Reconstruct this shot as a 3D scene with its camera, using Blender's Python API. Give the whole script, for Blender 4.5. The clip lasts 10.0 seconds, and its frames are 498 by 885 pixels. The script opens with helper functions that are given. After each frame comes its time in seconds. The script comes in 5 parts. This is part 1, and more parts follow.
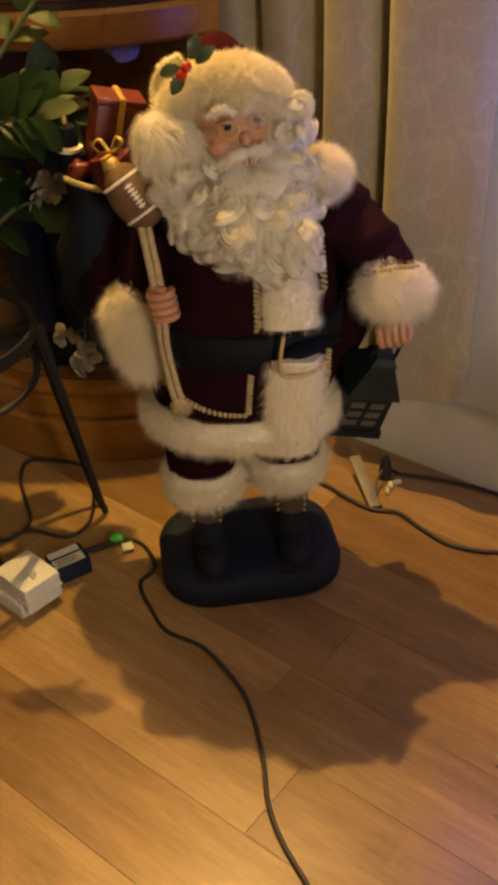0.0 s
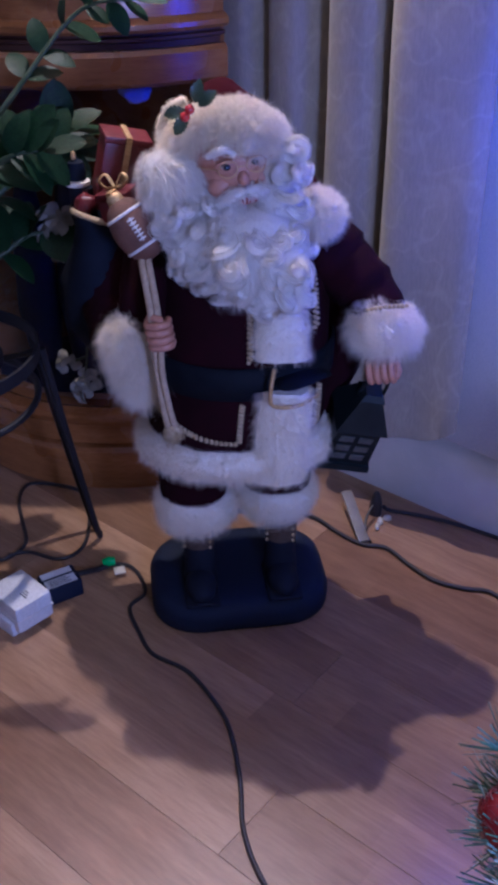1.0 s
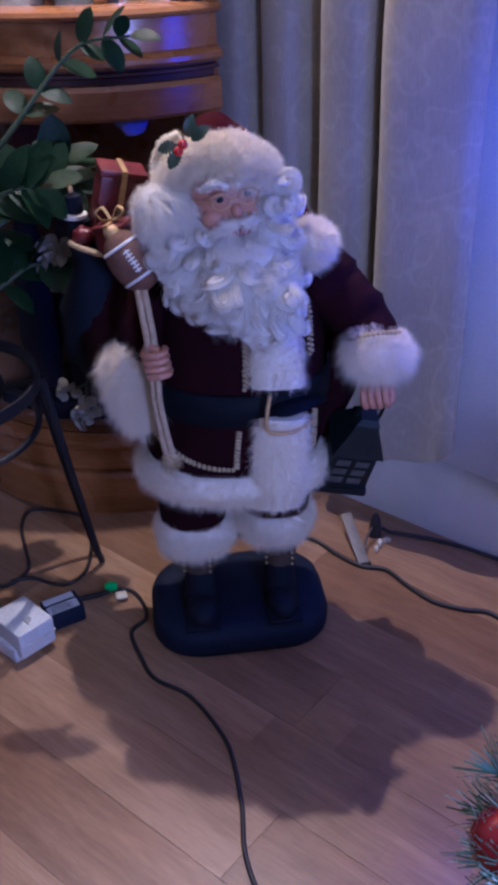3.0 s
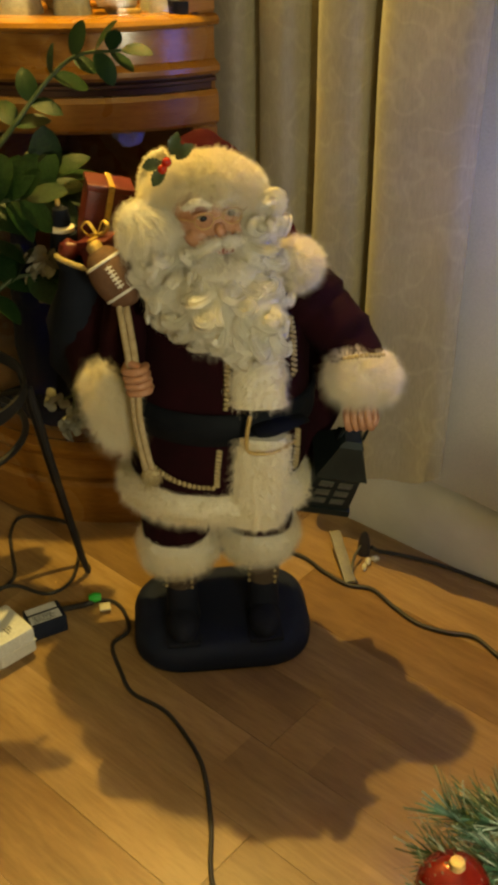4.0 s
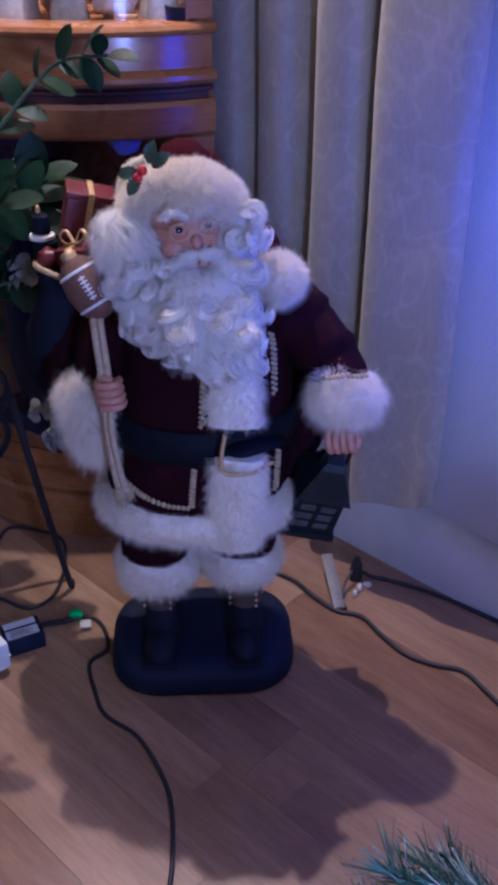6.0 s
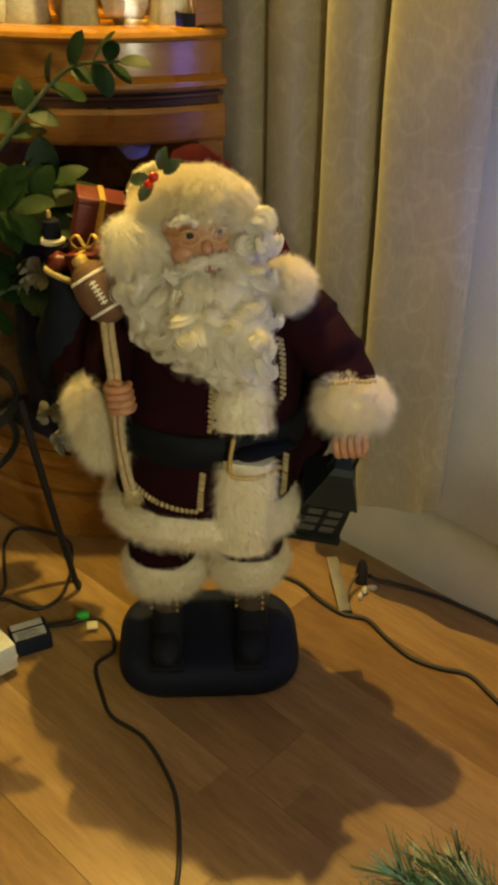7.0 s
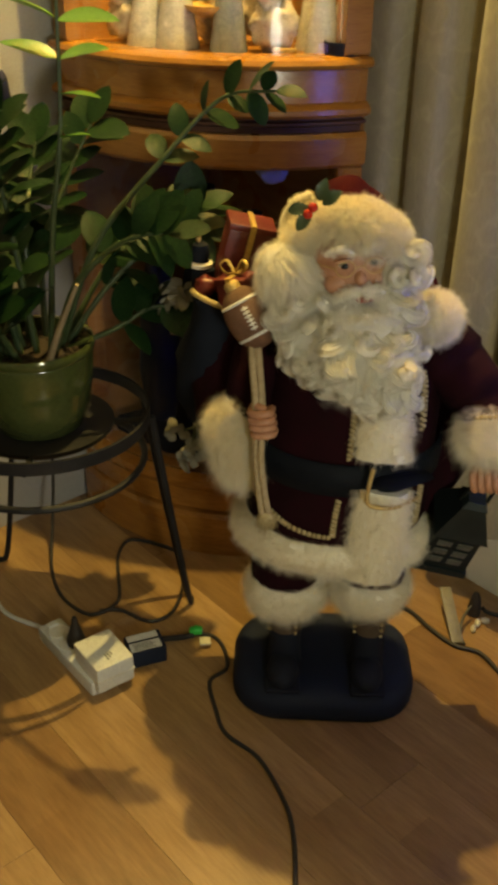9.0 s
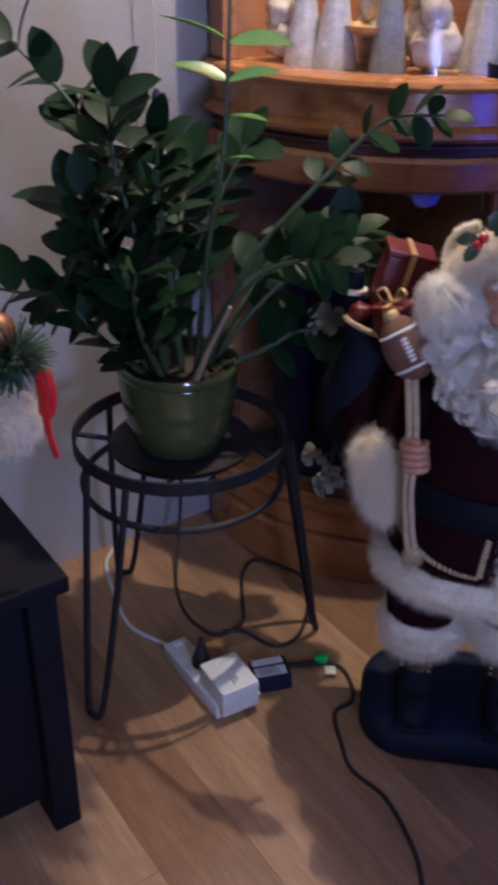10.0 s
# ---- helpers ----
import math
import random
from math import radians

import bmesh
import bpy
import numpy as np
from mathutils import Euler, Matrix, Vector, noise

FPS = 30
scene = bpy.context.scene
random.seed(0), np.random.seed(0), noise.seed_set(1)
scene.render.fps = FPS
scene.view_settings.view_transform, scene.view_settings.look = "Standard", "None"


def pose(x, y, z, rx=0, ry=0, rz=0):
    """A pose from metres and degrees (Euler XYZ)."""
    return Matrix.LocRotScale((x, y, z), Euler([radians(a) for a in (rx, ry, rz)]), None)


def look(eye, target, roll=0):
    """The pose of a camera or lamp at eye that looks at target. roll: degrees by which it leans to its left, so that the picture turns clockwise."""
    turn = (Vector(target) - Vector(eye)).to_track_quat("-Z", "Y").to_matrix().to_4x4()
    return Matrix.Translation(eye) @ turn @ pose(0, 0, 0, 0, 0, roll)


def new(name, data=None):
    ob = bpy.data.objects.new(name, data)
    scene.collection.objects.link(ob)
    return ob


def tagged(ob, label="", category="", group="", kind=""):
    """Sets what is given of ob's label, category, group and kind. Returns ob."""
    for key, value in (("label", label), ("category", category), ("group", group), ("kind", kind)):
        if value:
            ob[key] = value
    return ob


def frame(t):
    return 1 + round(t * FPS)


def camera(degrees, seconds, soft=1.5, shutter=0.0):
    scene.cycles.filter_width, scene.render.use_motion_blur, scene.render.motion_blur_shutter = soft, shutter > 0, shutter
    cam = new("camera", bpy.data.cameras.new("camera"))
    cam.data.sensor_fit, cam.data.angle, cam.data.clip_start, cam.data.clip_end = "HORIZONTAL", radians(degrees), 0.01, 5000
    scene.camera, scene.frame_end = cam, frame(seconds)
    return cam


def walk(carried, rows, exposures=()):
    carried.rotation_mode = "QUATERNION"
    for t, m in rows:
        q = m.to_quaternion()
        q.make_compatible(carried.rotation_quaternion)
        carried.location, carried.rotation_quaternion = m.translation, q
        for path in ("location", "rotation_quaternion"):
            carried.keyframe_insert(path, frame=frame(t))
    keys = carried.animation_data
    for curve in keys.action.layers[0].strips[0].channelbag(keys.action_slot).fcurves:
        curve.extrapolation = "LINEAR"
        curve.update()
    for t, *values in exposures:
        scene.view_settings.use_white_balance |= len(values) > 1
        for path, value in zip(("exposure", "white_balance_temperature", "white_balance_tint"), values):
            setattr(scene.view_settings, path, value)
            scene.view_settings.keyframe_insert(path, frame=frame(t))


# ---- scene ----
cam = camera(29.1, 10.0, soft=4.2, shutter=0.4)
PATH = [
    (0, (0.119, -1.261, 1.145), (-0.028, 0.376, 0.006), -2.7),
    (0.5, (0.148, -1.284, 1.152), (-0.019, 0.384, 0.061), -0.5),
    (1, (0.149, -1.303, 1.153), (-0.017, 0.379, 0.085), -0.8),
    (1.5, (0.152, -1.311, 1.158), (-0.006, 0.384, 0.109), -1.4),
    (2, (0.156, -1.314, 1.162), (-0.001, 0.386, 0.12), -1.8),
    (2.5, (0.157, -1.314, 1.163), (-0.012, 0.389, 0.127), -2.0),
    (4, (0.212, -1.286, 1.188), (-0.001, 0.414, 0.156), -0.6),
    (4.5, (0.256, -1.25, 1.181), (0.033, 0.455, 0.159), 0.3),
    (5, (0.278, -1.232, 1.171), (0.032, 0.473, 0.155), -0.2),
    (5.5, (0.285, -1.226, 1.171), (0.011, 0.478, 0.16), -0.2),
    (7, (0.275, -1.234, 1.182), (-0.011, 0.468, 0.172), 0.4),
    (7.5, (0.267, -1.235, 1.187), (-0.036, 0.466, 0.179), 0.3),
    (8, (0.242, -1.236, 1.193), (-0.095, 0.461, 0.189), 0.3),
    (8.5, (0.21, -1.245, 1.2), (-0.174, 0.449, 0.209), 0.5),
    (9, (0.181, -1.254, 1.203), (-0.249, 0.43, 0.214), 0.9),
    (9.5, (0.142, -1.245, 1.207), (-0.368, 0.418, 0.221), 0.8),
    (10, (0.101, -1.24, 1.213), (-0.522, 0.391, 0.238), 0.5),
]
# The tree's lights fade between warm white and blue: the picture's tint follows.
WARM, BLUE, DUSK = (0.14, 18000.0, -29.0), (-0.14, 4050.0, 29.0), (-0.25, 4500.0, 16.0)
EXPOSURES = [(0.0, 0.10, 14500.0, -4.0), (0.5, 0.2, 13500.0, -20.0), (0.70, *WARM), (0.85, *BLUE), (1.82, *BLUE), (1.9, *WARM), (2.8, *WARM), (2.95, *BLUE), (3.92, *BLUE), (3.99, *WARM), (4.9, *WARM), (4.98, *BLUE), (6.0, *BLUE), (6.15, 0.14, 15800.0, -30.0), (7.02, 0.14, 15800.0, -30.0), (7.1, *BLUE), (8.1, *BLUE), (8.18, 0.06, 13400.0, -29.0), (9.1, 0.05, 10800.0, -28.0), (9.2, *BLUE), (10.0, *DUSK)]
walk(cam, [(t, look(eye, target, roll)) for t, eye, target, roll in PATH], EXPOSURES)

# ---- world and lights ----
world = bpy.data.worlds.new("world")
scene.world = world
world.use_nodes = True
world.node_tree.nodes["Background"].inputs[0].default_value = (0.6, 0.7, 1.0, 1)
world.node_tree.nodes["Background"].inputs[1].default_value = 0.01


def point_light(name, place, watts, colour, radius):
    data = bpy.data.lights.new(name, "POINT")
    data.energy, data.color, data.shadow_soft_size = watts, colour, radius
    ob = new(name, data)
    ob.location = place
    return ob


CABINET_LAMP = (-0.175, 0.400, 2.22)
point_light("cabinet_lamp_light", CABINET_LAMP, 122.0, (1.0, 0.68, 0.37), 0.016)
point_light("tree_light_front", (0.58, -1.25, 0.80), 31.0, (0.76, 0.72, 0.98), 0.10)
point_light("tree_light_blue", (0.450, -0.067, 0.82), 3.0, (0.05, 0.09, 1.0), 0.09)
# Unseen fill behind the camera, added to brighten the doll and the room.
point_light("fill_light", (0.5, -2.1, 2.1), 6.0, (1.0, 0.84, 0.66), 0.18)


# ---- materials ----
def nodes_of(name):
    m = bpy.data.materials.new(name)
    m.use_nodes = True
    nt = m.node_tree
    return m, nt, nt.nodes["Principled BSDF"]


def ramp(nt, fac, stops):
    r = nt.nodes.new("ShaderNodeValToRGB")
    while len(r.color_ramp.elements) < len(stops):
        r.color_ramp.elements.new(0.5)
    for e, (pos, col) in zip(r.color_ramp.elements, stops):
        e.position, e.color = pos, (*col, 1)
    nt.links.new(fac, r.inputs[0])
    return r.outputs[0]


def noise_tex(nt, scale, detail=4.0, rough=0.6, stretch=(1, 1, 1), coords="Object", turn=0.0):
    co, mp, n = nt.nodes.new("ShaderNodeTexCoord"), nt.nodes.new("ShaderNodeMapping"), nt.nodes.new("ShaderNodeTexNoise")
    mp.inputs["Scale"].default_value = stretch
    mp.inputs["Rotation"].default_value = (0, 0, turn)
    n.inputs["Scale"].default_value, n.inputs["Detail"].default_value, n.inputs["Roughness"].default_value = scale, detail, rough
    nt.links.new(co.outputs[coords], mp.inputs[0])
    nt.links.new(mp.outputs[0], n.inputs["Vector"])
    return n.outputs[0]


def mix(nt, a, b, fac, how="MIX"):
    n = nt.nodes.new("ShaderNodeMix")
    n.data_type, n.blend_type = "RGBA", how
    for sock, v in ((n.inputs[0], fac), (n.inputs[6], a), (n.inputs[7], b)):
        if hasattr(v, "is_linked"):
            nt.links.new(v, sock)
        else:
            sock.default_value = v if isinstance(v, float) else (*v, 1)
    return n.outputs[2]


def bump(nt, bsdf, height, strength, distance=0.002):
    b = nt.nodes.new("ShaderNodeBump")
    b.inputs["Strength"].default_value, b.inputs["Distance"].default_value = strength, distance
    nt.links.new(height, b.inputs["Height"])
    nt.links.new(b.outputs[0], bsdf.inputs["Normal"])


def surface(name, dark, light, rough=0.5, metal=0.0, scale=30.0, fine=250.0, bumps=0.2, sheen=0.0, coat=0.0, stretch=(1, 1, 1)):
    """A plain material with broad and fine variation."""
    m, nt, b = nodes_of(name)
    wide = noise_tex(nt, scale, stretch=stretch)
    col = ramp(nt, wide, [(0.3, dark), (0.7, light)])
    tiny = noise_tex(nt, fine, 2.0, stretch=stretch)
    shade = ramp(nt, tiny, [(0.3, (0.8, 0.8, 0.8)), (0.7, (1, 1, 1))])
    nt.links.new(mix(nt, col, shade, 1.0, "MULTIPLY"), b.inputs["Base Color"])
    rr = ramp(nt, wide, [(0.2, (rough * 0.85,) * 3), (0.8, (min(1, rough * 1.15),) * 3)])
    nt.links.new(rr, b.inputs["Roughness"])
    b.inputs["Metallic"].default_value = metal
    b.inputs["Sheen Weight"].default_value = sheen
    b.inputs["Coat Weight"].default_value = coat
    b.inputs["Coat Roughness"].default_value = 0.12
    if bumps:
        bump(nt, b, tiny, bumps)
    return m


def wood(name, dark, light, rough, stretch, scale=9.0, turn=0.0, coat=0.3, per_piece=False):
    m, nt, b = nodes_of(name)
    grain = noise_tex(nt, scale, 6.0, 0.65, stretch, turn=turn)
    fine = noise_tex(nt, scale * 7, 3.0, 0.7, stretch, turn=turn)
    blot = noise_tex(nt, 5.0, 3.0)
    col = ramp(nt, grain, [(0.3, dark), (0.68, light)])
    col = mix(nt, col, ramp(nt, fine, [(0.35, (0.72, 0.66, 0.6)), (0.6, (1, 1, 1))]), 0.6, "MULTIPLY")
    col = mix(nt, col, ramp(nt, blot, [(0.3, (0.82, 0.78, 0.74)), (0.7, (1, 1, 1))]), 0.7, "MULTIPLY")
    if per_piece:
        info = nt.nodes.new("ShaderNodeObjectInfo")
        co, shift, strip = nt.nodes.new("ShaderNodeTexCoord"), nt.nodes.new("ShaderNodeVectorMath"), nt.nodes.new("ShaderNodeTexBrick")
        jump = nt.nodes.new("ShaderNodeMath")
        jump.operation, jump.inputs[1].default_value = "MULTIPLY", 7.3
        apart = nt.nodes.new("ShaderNodeCombineXYZ")
        nt.links.new(info.outputs["Random"], jump.inputs[0])
        nt.links.new(jump.outputs[0], apart.inputs[0])
        nt.links.new(co.outputs["Object"], shift.inputs[0])
        nt.links.new(apart.outputs[0], shift.inputs[1])
        nt.links.new(shift.outputs[0], strip.inputs["Vector"])
        for socket, value in (("Color1", (0.70, 0.66, 0.62, 1)), ("Color2", (1.08, 1.07, 1.05, 1)), ("Mortar", (0.5, 0.42, 0.36, 1)), ("Scale", 1.0), ("Mortar Size", 0.0), ("Mortar Smooth", 0.3), ("Bias", 0.1), ("Brick Width", 0.43), ("Row Height", 0.0685)):
            strip.inputs[socket].default_value = value
        strip.offset = 0.37
        col = mix(nt, col, strip.outputs["Color"], 0.85, "MULTIPLY")
        col = mix(nt, col, ramp(nt, info.outputs["Random"], [(0.0, (0.80, 0.72, 0.66)), (0.35, (0.95, 0.91, 0.87)), (0.7, (1.0, 0.98, 0.95)), (1.0, (1.12, 1.1, 1.05))]), 1.0, "MULTIPLY")
    nt.links.new(col, b.inputs["Base Color"])
    nt.links.new(ramp(nt, blot, [(0.2, (rough * 0.8,) * 3), (0.8, (rough * 1.25,) * 3)]), b.inputs["Roughness"])
    b.inputs["Coat Weight"].default_value, b.inputs["Coat Roughness"].default_value = coat, 0.15
    bump(nt, b, fine, 0.12, 0.001)
    return m


def glass(name, tint=(1, 1, 1)):
    m, nt, b = nodes_of(name)
    b.inputs["Base Color"].default_value = (*tint, 1)
    b.inputs["Roughness"].default_value, b.inputs["Transmission Weight"].default_value, b.inputs["IOR"].default_value = 0.02, 1.0, 1.2
    return m


def glow(name, colour, strength):
    m, nt, b = nodes_of(name)
    b.inputs["Base Color"].default_value = (*colour, 1)
    b.inputs["Emission Color"].default_value = (*colour, 1)
    b.inputs["Emission Strength"].default_value = strength
    return m


M_PLANK = wood("laminate_oak", (0.262, 0.160, 0.076), (0.44, 0.300, 0.165), 0.34, (1, 9, 1), 2.6, 0.0, 0.12, True)
M_GAP = surface("joint_dark", (0.17, 0.095, 0.048), (0.23, 0.13, 0.065), 0.8)
M_WALL = surface("wall_paint", (0.38, 0.375, 0.36), (0.44, 0.435, 0.42), 0.75, scale=4, fine=400, bumps=0.08)
M_TRIM = surface("trim_paint", (0.66, 0.63, 0.54), (0.76, 0.73, 0.64), 0.45, scale=8, fine=900, bumps=0.02)
M_CEIL = surface("ceiling_paint", (0.75, 0.74, 0.7), (0.8, 0.79, 0.76), 0.9, scale=6, fine=300)
M_CAB = wood("cabinet_maple", (0.27, 0.12, 0.042), (0.41, 0.20, 0.074), 0.28, (1, 1, 9), 5.0, 0.0, 0.12)
M_CABH = wood("cabinet_maple_rail", (0.29, 0.122, 0.030), (0.43, 0.198, 0.054), 0.26, (2, 2, 14), 4.0, 0.0, 0.3)
# Dark brown puts the shadow under the waist moulding into the groove's colour.
M_GROOVE_SHADE = surface("cabinet_groove_shade", (0.06, 0.022, 0.01), (0.10, 0.04, 0.018), 0.5)
M_GLASS = glass("clear_glass")
M_MIRROR = surface("mirror_back", (0.75, 0.68, 0.55), (0.8, 0.73, 0.6), 0.08, 1.0, bumps=0)
M_LINING = surface("pale_lining_cloth", (0.50, 0.475, 0.38), (0.57, 0.54, 0.44), 0.8, scale=5, fine=500, bumps=0.15)
M_BLACKIRON = surface("black_iron", (0.016, 0.016, 0.018), (0.028, 0.028, 0.032), 0.55, 0.1, bumps=0.1)
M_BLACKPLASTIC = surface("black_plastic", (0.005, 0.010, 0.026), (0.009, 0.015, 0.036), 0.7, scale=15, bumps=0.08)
M_CORD = surface("black_cord", (0.016, 0.014, 0.014), (0.028, 0.025, 0.025), 0.5, bumps=0.05)
M_WHITEPLASTIC = surface("white_plastic", (0.66, 0.67, 0.64), (0.76, 0.77, 0.74), 0.38, scale=20, bumps=0.04)
M_GREYPRINT = surface("grey_print", (0.10, 0.10, 0.10), (0.16, 0.16, 0.16), 0.6)
M_GREEN = surface("bright_green_plastic", (0.02, 0.42, 0.06), (0.04, 0.55, 0.10), 0.35)
M_DULLCREAM = surface("aged_cream_plastic", (0.17, 0.155, 0.12), (0.24, 0.22, 0.17), 0.5)
M_TAG = surface("clear_tag", (0.6, 0.56, 0.42), (0.75, 0.72, 0.6), 0.3)
M_FURBASE = surface("fur_backing", (0.80, 0.75, 0.62), (0.90, 0.85, 0.72), 0.9, scale=60, fine=400, bumps=0.2, sheen=0.4)
M_FUR = surface("cream_fur", (0.88, 0.82, 0.66), (0.96, 0.91, 0.77), 0.75, scale=40, fine=300, bumps=0, sheen=0.2)
M_BEARD = surface("silky_white_hair", (0.84, 0.81, 0.72), (0.94, 0.91, 0.83), 0.30, scale=90, fine=500, bumps=0.12, sheen=0.2, stretch=(1, 1, 0.3))
M_COAT = surface("dark_red_velvet", (0.011, 0.0020, 0.0035), (0.019, 0.0032, 0.006), 0.95, scale=22, fine=600, bumps=0.35)
M_HATRED = surface("red_velvet", (0.030, 0.0016, 0.005), (0.050, 0.003, 0.008), 0.95, scale=22, fine=600, bumps=0.3)
M_SKIN = surface("painted_vinyl_face", (0.40, 0.19, 0.115), (0.48, 0.245, 0.155), 0.5, scale=25, fine=200, bumps=0.05)
M_LIP = surface("painted_lip", (0.30, 0.08, 0.06), (0.36, 0.11, 0.08), 0.5)
M_EYE = surface("painted_eye", (0.008, 0.011, 0.016), (0.018, 0.026, 0.036), 0.1, bumps=0)
M_BELT = surface("black_leather", (0.004, 0.0055, 0.009), (0.007, 0.009, 0.013), 0.65, fine=300, bumps=0.25)
M_GOLD = surface("gold_braid", (0.46, 0.30, 0.10), (0.70, 0.52, 0.24), 0.42, 0.55, scale=200, fine=600, bumps=0.5)
M_BRAID = surface("cream_gold_braid", (0.36, 0.27, 0.13), (0.56, 0.46, 0.27), 0.6, 0.15, scale=200, fine=600, bumps=0.5)
M_BOOT = surface("dark_boot", (0.008, 0.010, 0.019), (0.012, 0.015, 0.026), 0.75, fine=300, bumps=0.15)
M_BOOTTOP = surface("brown_boot_cloth", (0.05, 0.034, 0.022), (0.09, 0.062, 0.04), 0.7)
M_ROPE = surface("beige_cord", (0.34, 0.25, 0.14), (0.50, 0.39, 0.24), 0.8, scale=120, fine=500, bumps=0.6)
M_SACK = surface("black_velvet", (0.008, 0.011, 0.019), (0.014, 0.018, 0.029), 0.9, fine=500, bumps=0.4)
M_GIFT = surface("red_gift_paper", (0.10, 0.010, 0.013), (0.155, 0.018, 0.021), 0.42, scale=18, bumps=0.1)
M_FOOTBALL = surface("football_brown", (0.12, 0.055, 0.03), (0.19, 0.09, 0.052), 0.55, scale=60, fine=900, bumps=0.9)
M_WHITE = surface("white_paint_stripe", (0.7, 0.68, 0.62), (0.82, 0.8, 0.74), 0.5)
M_LANTERN = surface("dark_green_tin", (0.006, 0.011, 0.012), (0.012, 0.020, 0.020), 0.4, 0.3, bumps=0.1)
M_PANE = surface("frosted_pane", (0.06, 0.064, 0.055), (0.10, 0.105, 0.09), 0.3)
M_LEAF = surface("zz_leaf", (0.005, 0.018, 0.007), (0.014, 0.040, 0.012), 0.46, scale=14, fine=160, bumps=0.1)
M_LEAFNEW = surface("zz_young_leaf", (0.09, 0.24, 0.045), (0.14, 0.34, 0.07), 0.30, scale=14, fine=160, bumps=0.1, coat=0.1)
M_STEM = surface("zz_stem", (0.025, 0.05, 0.018), (0.06, 0.085, 0.04), 0.45)
M_STEMDRY = surface("dry_stem", (0.24, 0.18, 0.11), (0.34, 0.27, 0.17), 0.7)
M_SOIL = surface("soil", (0.016, 0.010, 0.007), (0.05, 0.034, 0.024), 0.95, scale=60, bumps=1.0)
M_POT = surface("olive_glaze", (0.050, 0.066, 0.022), (0.090, 0.108, 0.038), 0.12, scale=9, fine=120, bumps=0.05, coat=0.6)
M_HOLLY = surface("holly_leaf", (0.03, 0.055, 0.022), (0.07, 0.10, 0.05), 0.4)
M_BERRY = surface("red_berry", (0.42, 0.012, 0.012), (0.55, 0.02, 0.02), 0.18, coat=0.5, bumps=0)
M_PORCELAIN = surface("pale_porcelain", (0.40, 0.34, 0.26), (0.56, 0.49, 0.38), 0.28, scale=40, bumps=0.1, coat=0.4)
M_SILVERGLASS = surface("frosted_glassware", (0.42, 0.42, 0.40), (0.62, 0.60, 0.56), 0.25, 0.1, scale=60, coat=0.3)
M_NEEDLE = surface("fir_needle", (0.020, 0.055, 0.030), (0.05, 0.11, 0.055), 0.55, bumps=0)
M_NEEDLETIP = surface("frosted_needle", (0.20, 0.24, 0.17), (0.34, 0.38, 0.28), 0.6, bumps=0)
M_TWIG = surface("twig", (0.05, 0.035, 0.02), (0.1, 0.07, 0.04), 0.8)
M_BAUBLE = surface("red_bauble", (0.16, 0.008, 0.008), (0.24, 0.012, 0.011), 0.10, 0.35, coat=0.6, bumps=0)
M_DARKWOOD = surface("black_stained_wood", (0.006, 0.006, 0.010), (0.010, 0.010, 0.016), 0.7, bumps=0.1)
M_RIBBON = surface("red_ribbon", (0.50, 0.012, 0.012), (0.62, 0.025, 0.022), 0.4)
M_PETAL = surface("silk_petal", (0.24, 0.225, 0.17), (0.34, 0.32, 0.25), 0.7, bumps=0.2)
M_COPPER = surface("dull_copper", (0.20, 0.09, 0.035), (0.30, 0.15, 0.06), 0.45, 0.5, bumps=0)
M_DARKBLUE = surface("dark_blue_tassel", (0.008, 0.010, 0.035), (0.015, 0.02, 0.07), 0.5)
for cloth, shine in ((M_DARKWOOD, 0.12), (M_BLACKIRON, 0.25), (M_SACK, 0.12), (M_LEAF, 0.15), (M_PETAL, 0.2), (M_BOOT, 0.2), (M_BLACKPLASTIC, 0.3), (M_COAT, 0.08), (M_HATRED, 0.08), (M_BELT, 0.1)):
    for nd in cloth.node_tree.nodes:
        if nd.type == "BSDF_PRINCIPLED":
            nd.inputs["Specular IOR Level"].default_value = shine


def curtain_material():
    m, nt, b = nodes_of("beige_damask")
    wide = noise_tex(nt, 5.0, 3.0)
    swirl = noise_tex(nt, 16.0, 1.5, 0.4)
    weave = noise_tex(nt, 240.0, 2.0, 0.7, (1, 1, 0.25))
    col = ramp(nt, wide, [(0.3, (0.325, 0.283, 0.192)), (0.7, (0.385, 0.338, 0.24))])
    lines = ramp(nt, swirl, [(0.46, (0.97, 0.97, 0.97)), (0.49, (1.09, 1.085, 1.07)), (0.51, (1.09, 1.085, 1.07)), (0.54, (0.97, 0.97, 0.97))])
    col = mix(nt, col, lines, 1.0, "MULTIPLY")
    col = mix(nt, col, ramp(nt, weave, [(0.3, (0.8, 0.8, 0.8)), (0.7, (1, 1, 1))]), 0.8, "MULTIPLY")
    nt.links.new(col, b.inputs["Base Color"])
    b.inputs["Roughness"].default_value, b.inputs["Sheen Weight"].default_value = 0.72, 0.25
    bump(nt, b, weave, 0.35, 0.002)
    return m


M_CURTAIN = curtain_material()


def let_light_through(m, colour, share):
    """Mixes some translucency into a thin material."""
    nt = m.node_tree
    b, out = nt.nodes["Principled BSDF"], nt.nodes["Material Output"]
    t, mx = nt.nodes.new("ShaderNodeBsdfTranslucent"), nt.nodes.new("ShaderNodeMixShader")
    t.inputs[0].default_value = (*colour, 1)
    mx.inputs[0].default_value = share
    nt.links.new(b.outputs[0], mx.inputs[1])
    nt.links.new(t.outputs[0], mx.inputs[2])
    nt.links.new(mx.outputs[0], out.inputs[0])


